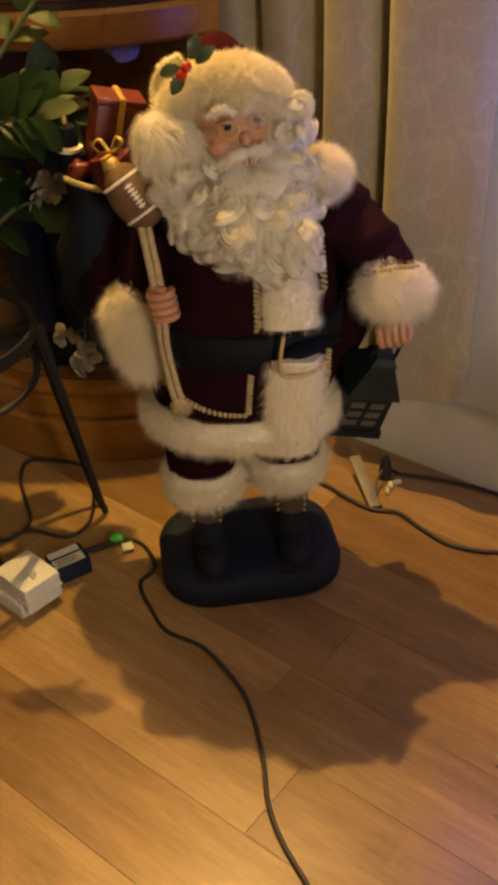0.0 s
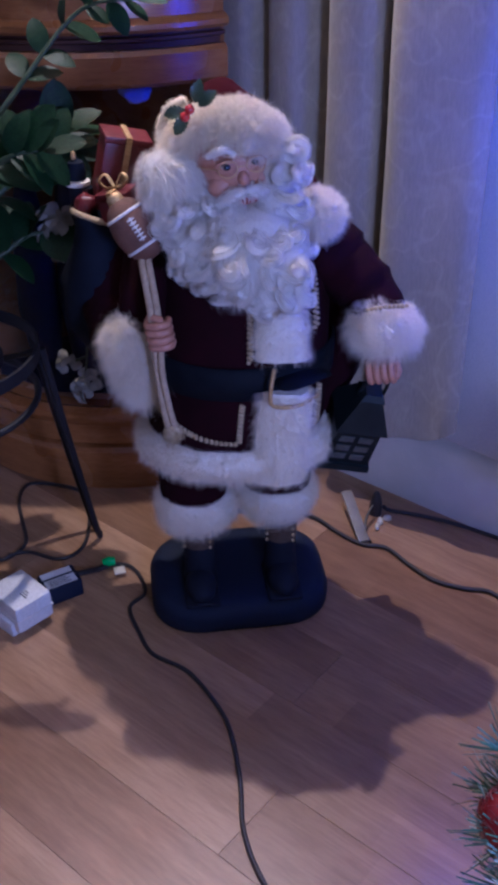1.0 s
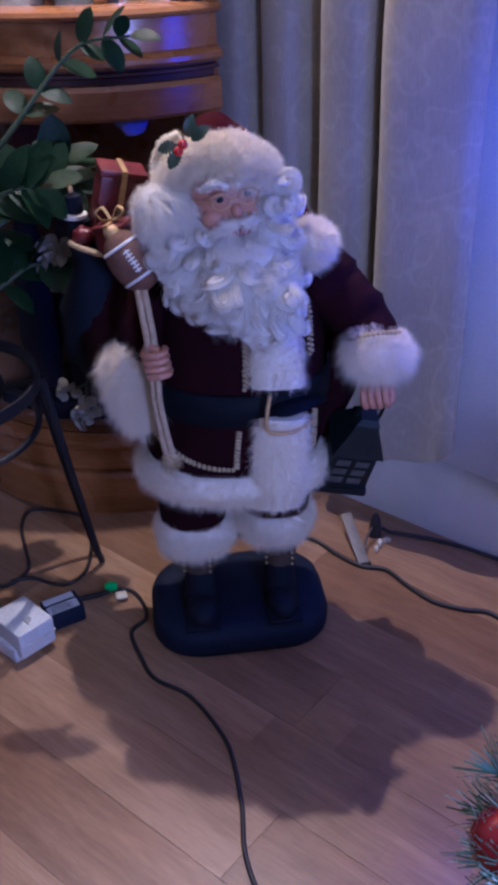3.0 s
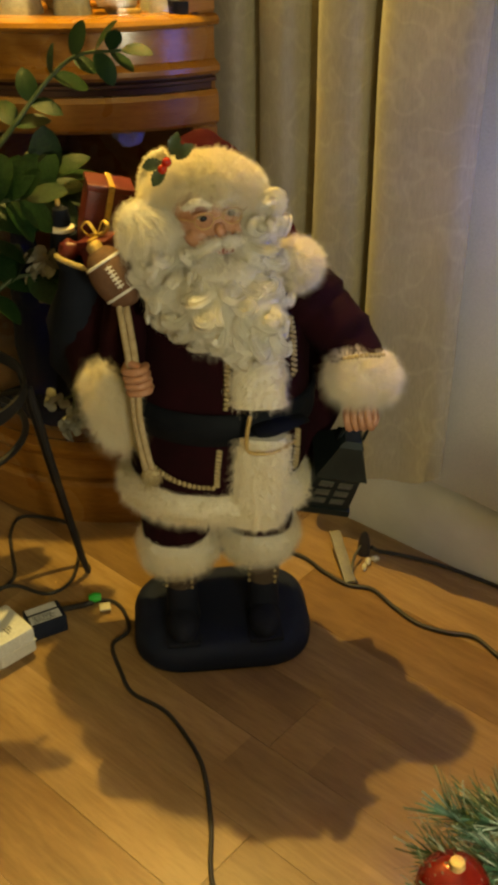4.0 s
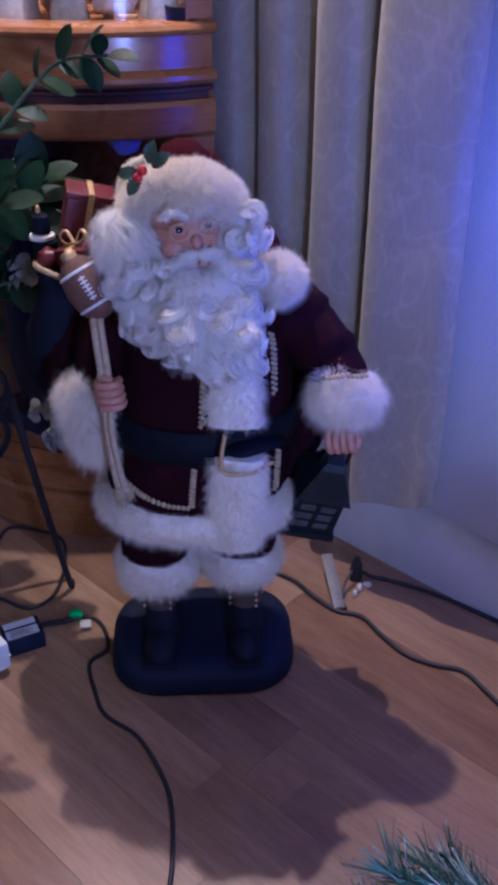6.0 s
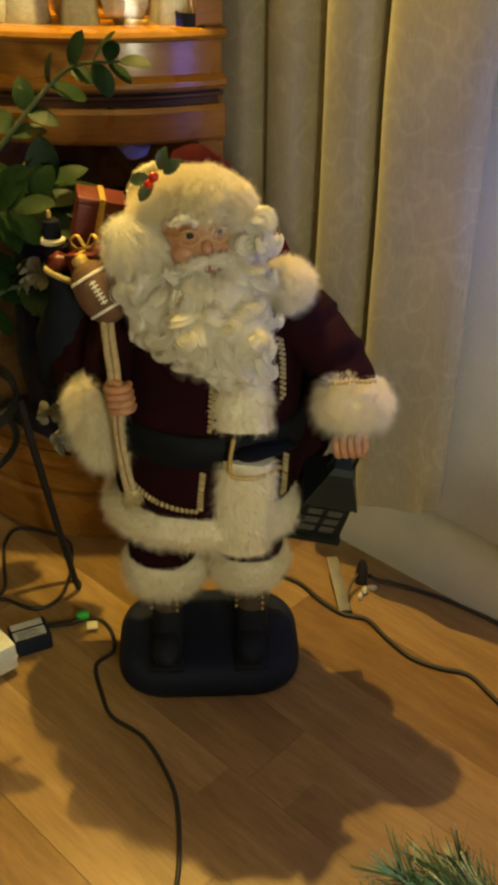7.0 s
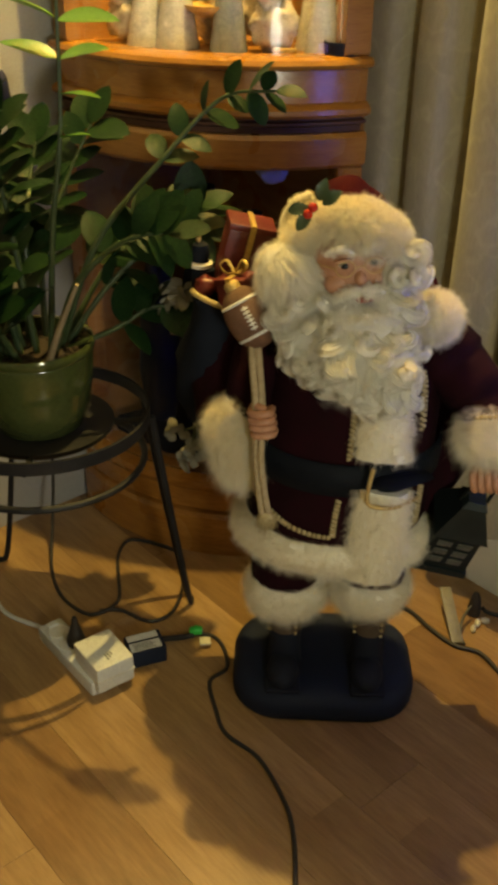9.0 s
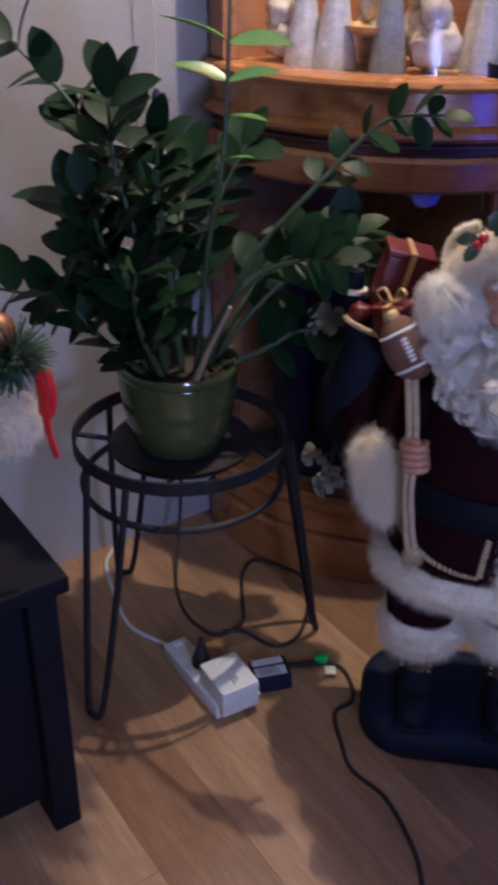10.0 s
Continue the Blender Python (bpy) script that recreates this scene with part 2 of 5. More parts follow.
let_light_through(M_FUR, (0.95, 0.88, 0.72), 0.45)
let_light_through(M_BEARD, (0.93, 0.90, 0.82), 0.42)
let_light_through(M_LEAFNEW, (0.16, 0.36, 0.06), 0.25)


# ---- building ----
class Geo:
    """Collects vertices, faces and the material number of each face."""

    def __init__(self):
        self.v, self.f, self.m = [], [], []

    def add(self, verts, faces, mat=0):
        n = len(self.v)
        self.v += [tuple(map(float, p)) for p in verts]
        self.f += [tuple(n + i for i in f) for f in faces]
        self.m += [mat] * len(faces)
        return self

    def move(self, matrix):
        self.v = [tuple(matrix @ Vector(p)) for p in self.v]
        return self

    def join(self, other, mat=None):
        n = len(self.v)
        self.v += other.v
        self.f += [tuple(n + i for i in f) for f in other.f]
        self.m += other.m if mat is None else [mat] * len(other.m)
        return self


def mesh_of(name, geo, mats, angle=40):
    me = bpy.data.meshes.new(name)
    me.from_pydata(geo.v, [], geo.f)
    for m in mats if isinstance(mats, (list, tuple)) else [mats]:
        me.materials.append(m)
    me.polygons.foreach_set("material_index", geo.m)
    me.polygons.foreach_set("use_smooth", [True] * len(geo.f))
    me.set_sharp_from_angle(angle=radians(angle))
    me.update()
    return me


def part(name, geo, mats, parent=None, label="", angle=40):
    ob = new(name, mesh_of(name, geo, mats, angle))
    if parent is not None:
        ob.parent = parent
        ob.matrix_parent_inverse = parent.matrix_basis.inverted() if parent.parent is None else Matrix()
    if label:
        ob["label"] = label
    return ob


def thing(name, place, label, category, group="", kind=""):
    ob = new(name)
    ob.empty_display_size = 0.05
    ob.matrix_basis = Matrix.Translation(place)
    return tagged(ob, label, category, group, kind)


def solid(name, geo, mats, label, category, group="", kind="", angle=40):
    return tagged(part(name, geo, mats, None, "", angle), label, category, group, kind)


def box(x0, x1, y0, y1, z0, z1, bevel=0.0, mat=0):
    bm = bmesh.new()
    bmesh.ops.create_cube(bm, size=1.0)
    for v in bm.verts:
        v.co = Vector(((x0 + x1) / 2 + v.co.x * (x1 - x0), (y0 + y1) / 2 + v.co.y * (y1 - y0), (z0 + z1) / 2 + v.co.z * (z1 - z0)))
    if bevel:
        bmesh.ops.bevel(bm, geom=bm.edges[:], offset=bevel, segments=2, affect="EDGES", profile=0.6)
    g = Geo()
    bm.verts.index_update()
    g.add([v.co for v in bm.verts], [[v.index for v in f.verts] for f in bm.faces], mat)
    bm.free()
    return g


def slab(pts, z0, z1, mat=0, bevel=0.0):
    """A flat prism over a plan outline (anticlockwise)."""
    n = len(pts)
    g = Geo()
    if not bevel:
        rings = [[(x, y, z) for x, y in pts] for z in (z0, z1)]
    else:
        c = np.mean(pts, 0)
        shrink = [tuple(np.array(p) + (c - p) / np.linalg.norm(c - p) * bevel) for p in pts]
        shrink2 = [tuple(np.array(p) + (c - p) / np.linalg.norm(c - p) * bevel * 0.3) for p in pts]
        rings = [[(x, y, z0) for x, y in pts], [(x, y, z1 - bevel) for x, y in pts], [(x, y, z1 - bevel * 0.3) for x, y in shrink2], [(x, y, z1) for x, y in shrink]]
    verts = [p for r in rings for p in r]
    faces = [tuple(range(n))[::-1], tuple((len(rings) - 1) * n + i for i in range(n))]
    for k in range(len(rings) - 1):
        faces += [(k * n + i, k * n + (i + 1) % n, (k + 1) * n + (i + 1) % n, (k + 1) * n + i) for i in range(n)]
    return g.add(verts, faces, mat)


def lathe(profile, centre=(0, 0, 0), seg=32, mat=0, scale=(1, 1)):
    """Turns a profile of (radius, z) round the upright through centre."""
    g = Geo()
    verts = [(centre[0] + r * scale[0] * math.cos(2 * math.pi * i / seg), centre[1] + r * scale[1] * math.sin(2 * math.pi * i / seg), centre[2] + z) for r, z in profile for i in range(seg)]
    faces = [(k * seg + i, k * seg + (i + 1) % seg, (k + 1) * seg + (i + 1) % seg, (k + 1) * seg + i) for k in range(len(profile) - 1) for i in range(seg)]
    if profile[0] != profile[-1]:
        faces += [tuple(range(seg))[::-1], tuple((len(profile) - 1) * seg + i for i in range(seg))]
    return g.add(verts, faces, mat)


def ball(centre, radii, seg=24, rings=14, mat=0, lump=0.0, freq=30.0):
    g = Geo()
    verts, faces = [], []
    for k in range(rings + 1):
        a = math.pi * k / rings
        for i in range(seg):
            b = 2 * math.pi * i / seg
            d = Vector((math.sin(a) * math.cos(b), math.sin(a) * math.sin(b), math.cos(a)))
            p = Vector((d.x * radii[0], d.y * radii[1], d.z * radii[2]))
            if lump:
                p *= 1 + lump * noise.noise((p + Vector(centre)) * freq)
            verts.append(p + Vector(centre))
    for k in range(rings):
        faces += [(k * seg + i, (k + 1) * seg + i, (k + 1) * seg + (i + 1) % seg, k * seg + (i + 1) % seg) for i in range(seg)]
    return g.add(verts, faces, mat)


def smooth_path(points, steps=8):
    """Catmull-Rom through the points."""
    p = [Vector(q) for q in points]
    p = [p[0] * 2 - p[1]] + p + [p[-1] * 2 - p[-2]]
    out = []
    for i in range(1, len(p) - 2):
        for s in range(steps):
            t = s / steps
            out.append(0.5 * (2 * p[i] + (p[i + 1] - p[i - 1]) * t + (2 * p[i - 1] - 5 * p[i] + 4 * p[i + 1] - p[i + 2]) * t * t + (3 * p[i] - p[i - 1] - 3 * p[i + 1] + p[i + 2]) * t ** 3))
    return out + [p[-2]]


def tube(path, radius, seg=8, mat=0, closed=False, lump=0.0, freq=40.0, flat=1.0):
    """A tube along a path; radius is a number or one for each point; flat squeezes it across its second axis."""
    g = Geo()
    path = [Vector(p) for p in path]
    n = len(path)
    radii = [radius] * n if isinstance(radius, (int, float)) else list(radius)
    side = None
    verts = []
    for i, p in enumerate(path):
        t = (path[(i + 1) % n] - path[i - 1]) if closed else (path[min(i + 1, n - 1)] - path[max(i - 1, 0)])
        t = t.normalized() if t.length > 1e-9 else Vector((0, 0, 1))
        if side is None:
            side = t.cross(Vector((0, 0, 1)))
            if side.length < 0.1:
                side = t.cross(Vector((0, 1, 0)))
        side = (side - t * side.dot(t)).normalized()
        up = t.cross(side)
        for k in range(seg):
            a = 2 * math.pi * k / seg
            d = side * math.cos(a) + up * math.sin(a) * flat
            q = p + d * radii[i]
            if lump:
                q += d * radii[i] * lump * noise.noise(q * freq)
            verts.append(q)
    faces = []
    for i in range(n if closed else n - 1):
        j = (i + 1) % n
        faces += [(i * seg + k, i * seg + (k + 1) % seg, j * seg + (k + 1) % seg, j * seg + k) for k in range(seg)]
    if not closed:
        faces += [tuple(range(seg))[::-1], tuple((n - 1) * seg + k for k in range(seg))]
    return g.add(verts, faces, mat)


def strands(geo, count, length, width, mat, rng, droop=0.3, messy=0.5, flow=None, clump=0.0):
    """Hair of thin bent blades over the faces of geo."""
    v = np.array(geo.v)
    tri = np.array([(f[0], f[i], f[i + 1]) for f in geo.f if len(f) < 12 for i in range(1, len(f) - 1)])
    a, b, c = v[tri[:, 0]], v[tri[:, 1]], v[tri[:, 2]]
    nrm = np.cross(b - a, c - a)
    area = np.linalg.norm(nrm, axis=1)
    keep = area > 1e-12
    a, b, c, nrm, area = a[keep], b[keep], c[keep], nrm[keep], area[keep]
    pick = rng.choice(len(a), count, p=area / area.sum())
    u, w = rng.random(count), rng.random(count)
    fold = u + w > 1
    u[fold], w[fold] = 1 - u[fold], 1 - w[fold]
    p = a[pick] + u[:, None] * (b - a)[pick] + w[:, None] * (c - a)[pick]
    n = nrm[pick] / area[pick][:, None]
    d = n + messy * rng.normal(size=(count, 3))
    if clump:
        for wave, share in ((330.0, 1.0), (760.0, 0.7)):
            q = p * wave
            d = d + clump * share * np.stack([np.sin(q[:, 1] + 1.7 * np.sin(q[:, 2] * 0.7)), np.sin(q[:, 2] + 1.9 * np.sin(q[:, 0] * 0.6)), np.sin(q[:, 0] + 1.5 * np.sin(q[:, 1] * 0.8))], 1)
    if flow is not None:
        d = 0.35 * d + np.array(flow)
    d /= np.linalg.norm(d, axis=1)[:, None]
    ln = length * (0.6 + 0.8 * rng.random(count))[:, None]
    side = np.cross(d, rng.normal(size=(count, 3)))
    side /= np.linalg.norm(side, axis=1)[:, None]
    mid = p + d * ln * 0.55
    tip = p + d * ln + np.array([0, 0, -1.0]) * droop * ln + 0.2 * ln * rng.normal(size=(count, 3))
    w2 = side * width / 2
    verts = np.stack([p - w2, p + w2, mid - w2 * 0.8, mid + w2 * 0.8, tip], 1).reshape(-1, 3)
    g = Geo()
    g.v = [tuple(q) for q in verts.tolist()]
    g.f = [f for i in range(0, 5 * count, 5) for f in ((i, i + 1, i + 3, i + 2), (i + 2, i + 3, i + 4))]
    g.m = [mat] * len(g.f)
    return g


RNG = np.random.default_rng(5)

# ---- the room: a corner, walls along a (right wall) and b (left wall) ----
CORNER = Vector((-0.392, 0.827, 0))
TURN_ROOM = radians(-34.5)
ROOM = Matrix.Translation(CORNER) @ Matrix.Rotation(TURN_ROOM, 4, "Z")


def room(a, b, z=0.0):
    """a metres along the right wall from the corner, b metres out from it."""
    return ROOM @ Vector((a, -b, z))


def room_box(a0, a1, b0, b1, z0, z1, bevel=0.0, mat=0):
    return box(a0, a1, -b1, -b0, z0, z1, bevel, mat).move(ROOM)


HEIGHT = 2.45
solid("wall_right", room_box(-0.12, 4.2, -0.12, 0.0, -0.05, HEIGHT), M_WALL, "off-white painted wall behind the curtain", "wall", kind="structure")
solid("wall_left", room_box(-0.12, 0.0, 0.0, 4.2, -0.05, HEIGHT), M_WALL, "grey-white painted wall behind the plant", "wall", kind="structure")
solid("wall_back", room_box(0.0, 4.2, 4.2, 4.32, -0.05, HEIGHT), M_WALL, "plain painted wall", "wall", kind="structure")
solid("wall_side", room_box(4.2, 4.32, -0.12, 4.32, -0.05, HEIGHT), M_WALL, "plain painted wall", "wall", kind="structure")
solid("ceiling", room_box(-0.12, 4.32, -0.12, 4.32, HEIGHT, HEIGHT + 0.1), M_CEIL, "plain white ceiling", "ceiling", kind="structure")


def moulded_board(a0, a1, height, depth):
    """A skirting board along the right wall with a rounded top."""
    prof = [(0, 0), (depth, 0), (depth, height * 0.86), (depth * 0.8, height * 0.92), (depth * 0.55, height * 0.96), (depth * 0.3, height), (0, height)]
    g = Geo()
    n = len(prof)
    g.add([tuple(room(a, b, z)) for a in (a0, a1) for b, z in prof], [tuple(range(n)), tuple(range(2 * n - 1, n - 1, -1))] + [(i, i + n, (i + 1) % n + n, (i + 1) % n) for i in range(n)])
    return g


solid("baseboard", moulded_board(0.0, 4.2, 0.165, 0.02), M_TRIM, "cream painted tall baseboard", "baseboard", kind="structure", angle=25)
g = moulded_board(0.0, 4.2, 0.13, 0.018)
g.move(ROOM @ Matrix.Rotation(radians(-90), 4, "Z") @ Matrix.Scale(-1, 4, (1, 0, 0)) @ ROOM.inverted())
solid("baseboard", g, M_TRIM, "off-white painted baseboard", "baseboard", kind="structure", angle=25)


# ---- curtain ----
def curtain():
    knots = [(0.36, 0.06), (0.42, 0.085), (0.50, 0.088), (0.535, 0.045), (0.565, 0.088), (0.615, 0.09), (0.637, 0.045), (0.652, 0.027), (0.668, 0.045), (0.69, 0.09), (0.735, 0.104), (0.772, 0.09), (0.784, 0.032), (0.797, 0.06), (0.83, 0.108), (0.90, 0.114), (0.96, 0.108), (0.984, 0.098), (0.99, 0.086)]
    path = smooth_path([(a, b, 0) for a, b in knots], 7)
    rows = 44
    g, n = Geo(), len(path)
    grid = []
    for side in (0, 1):
        for k in range(rows + 1):
            t = k / rows
            for i, p in enumerate(path):
                q = path[min(i + 1, n - 1)] - path[max(i - 1, 0)]
                nrm = Vector((-q.y, q.x, 0)).normalized() * (0.003 * side)
                low = 0.182 + 0.06 * max(0, (p.x - 0.82) / 0.17) ** 1.5 + 0.006 * math.sin(p.x * 45)
                z = low + (2.32 - low) * t
                loose = (1 - t) ** 3
                wob = 0.010 * loose * math.sin(p.x * 38 + 1) + 0.007 * noise.noise(Vector((p.x * 9, z * 3.5, 1)))
                a = p.x + 0.010 * (noise.noise(Vector((p.x * 4, z * 2.2, 7)))) + nrm.x
                grid.append(tuple(room(a, max(p.y + wob - nrm.y, 0.024), z)))
    per = (rows + 1) * n
    faces = []
    for side in (0, 1):
        for k in range(rows):
            for i in range(n - 1):
                q = side * per + k * n + i
                faces.append((q, q + 1, q + n + 1, q + n) if side == 0 else (q, q + n, q + n + 1, q + 1))
    for k in range(rows):
        for i in (0, n - 1):
            q = k * n + i
            faces.append((q, q + n, q + n + per, q + per))
    for i in range(n - 1):
        faces.append((i, i + per, i + 1 + per, i + 1))
    g.add(grid, faces)
    return solid("curtain", g, M_CURTAIN, "floor-length beige damask curtain hanging in deep folds", "curtain", angle=80)


curtain()


def lining():
    g, cols, rows = Geo(), 40, 24
    verts, faces = [], []
    for side in (0, 1):
        for k in range(rows + 1):
            for i in range(cols + 1):
                a = 0.90 + 0.85 * i / cols
                low = 0.186 + 0.006 * math.sin(a * 21) + 0.004 * noise.noise(Vector((a * 30, 2, 3)))
                z = low + (2.3 - low) * (k / rows)
                b = 0.040 + 0.006 * math.sin(a * 14 + 0.7) + 0.005 * noise.noise(Vector((a * 6, z * 2, 0))) - 0.002 * side
                verts.append(tuple(room(a, b, z)))
    w, per = cols + 1, (rows + 1) * (cols + 1)
    for k in range(rows):
        for i in range(cols):
            q = k * w + i
            faces += [(q, q + 1, q + w + 1, q + w), (per + q, per + q + w, per + q + w + 1, per + q + 1)]
    faces += [(i, i + per, i + 1 + per, i + 1) for i in range(cols)]
    return solid("curtain_lining", g.add(verts, faces), M_LINING, "smooth pale cloth panel hanging beside the curtain", "curtain", angle=80)


lining()
g = tube([room(0.2, 0.09, 2.34), room(2.2, 0.09, 2.34)], 0.012, 12)
solid("curtain_rod", g, M_BLACKIRON, "dark metal curtain rod above the curtain", "curtain rod")

# ---- corner cabinet ----
LEFT, APEX, RIGHT = Vector((-0.622, 0.45)), Vector((-0.345, 0.325)), Vector((-0.055, 0.43))
BACK = Vector(room(0.025, 0.094)[:2])
RETURN = Vector(room(0.458, 0.094)[:2])


def circle3(p, q, r):
    m = np.array([[2 * (q.x - p.x), 2 * (q.y - p.y)], [2 * (r.x - p.x), 2 * (r.y - p.y)]])
    c = np.linalg.solve(m, [q.length_squared - p.length_squared, r.length_squared - p.length_squared])
    return Vector(c), (p - Vector(c)).length


BOW, BOW_R = circle3(LEFT, APEX, RIGHT)
A0 = math.atan2(LEFT.y - BOW.y, LEFT.x - BOW.x) % (2 * math.pi)
A1 = math.atan2(RIGHT.y - BOW.y, RIGHT.x - BOW.x) % (2 * math.pi)


def on_bow(t, out=0.0):
    a = A0 + (A1 - A0) * t
    return BOW + Vector((math.cos(a), math.sin(a))) * (BOW_R + out)


def bow_sweep(profile, t0=0.0, t1=1.0, steps=36, mat=0):
    """A closed profile of (outward, z) swept along the bowed front."""
    g, n = Geo(), len(profile)
    verts = []
    for k in range(steps + 1):
        t = t0 + (t1 - t0) * k / steps
        verts += [(*on_bow(t, o), z) for o, z in profile]
    faces = [tuple(range(n)), tuple(steps * n + i for i in range(n))[::-1]]
    for k in range(steps):
        faces += [(k * n + i, (k + 1) * n + i, (k + 1) * n + (i + 1) % n, k * n + (i + 1) % n) for i in range(n)]
    return g.add(verts, faces, mat)


def bow_plan(out=0.0, inset=0.0):
    """The cabinet's outline in plan, seen from above, anticlockwise."""
    arc = [on_bow(t, out) for t in np.linspace(0, 1, 30)]
    return [tuple(p) for p in arc] + [tuple(RETURN), tuple(BACK)]


def cabinet():
    cab = thing("corner_cabinet", (-0.35, 0.5, 0), "honey-coloured maple corner cabinet with a bowed glass front", "cabinet")
    # plinth with mouldings
    part("plinth", bow_sweep([(0.0, 0.0), (0.012, 0.0), (0.012, 0.088), (0.006, 0.096), (-0.004, 0.100), (-0.004, 0.104), (0.006, 0.108), (0.006, 0.150), (0.012, 0.156), (0.016, 0.166), (0.012, 0.176), (0.0, 0.180), (-0.05, 0.180), (-0.05, 0.0)]), M_CABH, cab, "bowed base with two moulded bands", 30)
    part("bottom_board", slab(bow_plan(-0.03), 0.165, 0.178), M_CAB, cab)
    # waist: rail, groove, drawer band, lip
    part("lower_rail", bow_sweep([(-0.05, 0.800), (0.004, 0.800), (0.010, 0.806), (0.010, 0.850), (0.004, 0.858), (-0.05, 0.858)]), M_CABH, cab, "", 30)
    part("groove_strip", bow_sweep([(-0.05, 0.8582), (-0.006, 0.8582), (-0.006, 0.868), (0.004, 0.872), (0.004, 0.877), (-0.004, 0.879), (-0.004, 0.8838), (-0.05, 0.8838)]), M_GROOVE_SHADE, cab, "recessed strip coloured dark for the moulding's shadow", 30)
    part("moulding", bow_sweep([(-0.05, 0.884), (0.008, 0.884), (0.016, 0.890), (0.016, 0.898), (0.008, 0.904), (0.002, 0.907), (-0.05, 0.907)]), M_CABH, cab, "", 30)
    part("waist_panel", bow_sweep([(-0.05, 0.9072), (0.0, 0.9072), (0.0, 0.958), (-0.05, 0.958)]), M_CABH, cab, "plain bowed band", 30)
    part("shelf_lip", bow_sweep([(-0.05, 0.9582), (0.004, 0.9582), (0.014, 0.962), (0.018, 0.968), (0.014, 0.975), (0.004, 0.978), (-0.05, 0.978)]), M_CABH, cab, "", 30)
    part("shelf", slab(bow_plan(-0.04), 0.955, 0.972), M_CAB, cab)
    part("upper_floor_board", slab(bow_plan(-0.04), 0.79, 0.803), M_CAB, cab)
    # posts beside the glass
    for t0, t1 in ((0.0, 0.085), (0.925, 1.0)):
        part("post", bow_sweep([(-0.035, 0.181), (0.0, 0.181), (0.003, 0.186), (0.003, 0.794), (0.0, 0.799), (-0.035, 0.799)], t0, t1, 5), M_CAB, cab, "", 30)
        part("post", bow_sweep([(-0.035, 0.979), (0.0, 0.979), (0.003, 0.984), (0.003, 2.23), (0.0, 2.235), (-0.035, 2.235)], t0, t1, 5), M_CAB, cab, "", 30)
    part("crown", bow_sweep([(-0.05, 2.236), (0.004, 2.236), (0.02, 2.26), (0.03, 2.29), (0.045, 2.32), (-0.05, 2.32)]), M_CABH, cab, "", 30)
    part("top_board", slab(bow_plan(-0.03), 2.305, 2.319), M_CAB, cab)
    # sides run back along the walls
    part("return_panel", slab([tuple(RIGHT), tuple(RETURN), tuple(RETURN + Vector((-0.012, 0.006))), tuple(RIGHT + Vector((-0.014, 0.004)))], 0.0, 2.304), M_CAB, cab)
    for p, end in ((LEFT, -1), (RETURN, 1)):
        d = (BACK - p).normalized()
        n = Vector((-d.y, d.x)) * 0.008 * end
        q0, q1 = p + d * 0.012, BACK
        pts = [tuple(q0 - n * 0), tuple(q1 - n * 0), tuple(q1 + n), tuple(q0 + n)]
        part("side_panel", slab(pts, 0.0, 2.304), M_CAB, cab)
        inner = [tuple(q0 - n * 0.15 + d * 0.04), tuple(q1 - n * 0.15 - d * 0.02), tuple(q1 - n * 0.5 - d * 0.02), tuple(q0 - n * 0.5 + d * 0.04)]
        part("mirror_panel", slab(inner, 0.974, 2.23), M_MIRROR, cab, "mirrored back inside the cabinet")
    for z0, z1 in ((0.181, 0.799), (0.979, 2.235)):
        pane = part("glass_pane", bow_sweep([(-0.018, z0), (-0.014, z0), (-0.014, z1), (-0.018, z1)], 0.086, 0.924, 40), M_GLASS, cab, "curved clear glass", 60)
        pane.visible_shadow = False
    return cab


cabinet()
lamp = thing("cabinet_lamp", CABINET_LAMP, "small round warm lamp inside the cabinet top", "lamp")
part("lamp_rim", lathe([(0.045, 0.045), (0.05, 0.05), (0.05, 0.064), (0.03, 0.064), (0.03, 0.045), (0.045, 0.045)], CABINET_LAMP, 24), M_GOLD, lamp)

# ---- floor: each plank ----
floor = thing("floor", room(1.5, 1.5), "glossy honey-brown laminate plank floor with dark joints", "floor", kind="structure")
part("underlay", room_box(-0.1, 4.2, -0.1, 4.2, -0.05, -0.012), M_GAP, floor)
PLANK_W, PLANK_L = 0.137, 1.21


def plank_mesh(length):
    c, w, h = 0.0004, PLANK_W - 0.0001, 0.012
    g = Geo()
    outer = [(0.0002, 0.0002), (length - 0.0002, 0.0002), (length - 0.0002, w), (0.0002, w)]
    inner = [(x + (c if x < length / 2 else -c), y + (c if y < w / 2 else -c)) for x, y in outer]
    verts = [(x, y, -h) for x, y in outer] + [(x, y, -0.0004) for x, y in outer] + [(x, y, 0) for x, y in inner]
    faces = [(3, 2, 1, 0), (8, 9, 10, 11)] + [(k + i, k + (i + 1) % 4, k + 4 + (i + 1) % 4, k + 4 + i) for k in (0, 4) for i in range(4)]
    return mesh_of("plank", g.add(verts, faces), M_PLANK, 20)


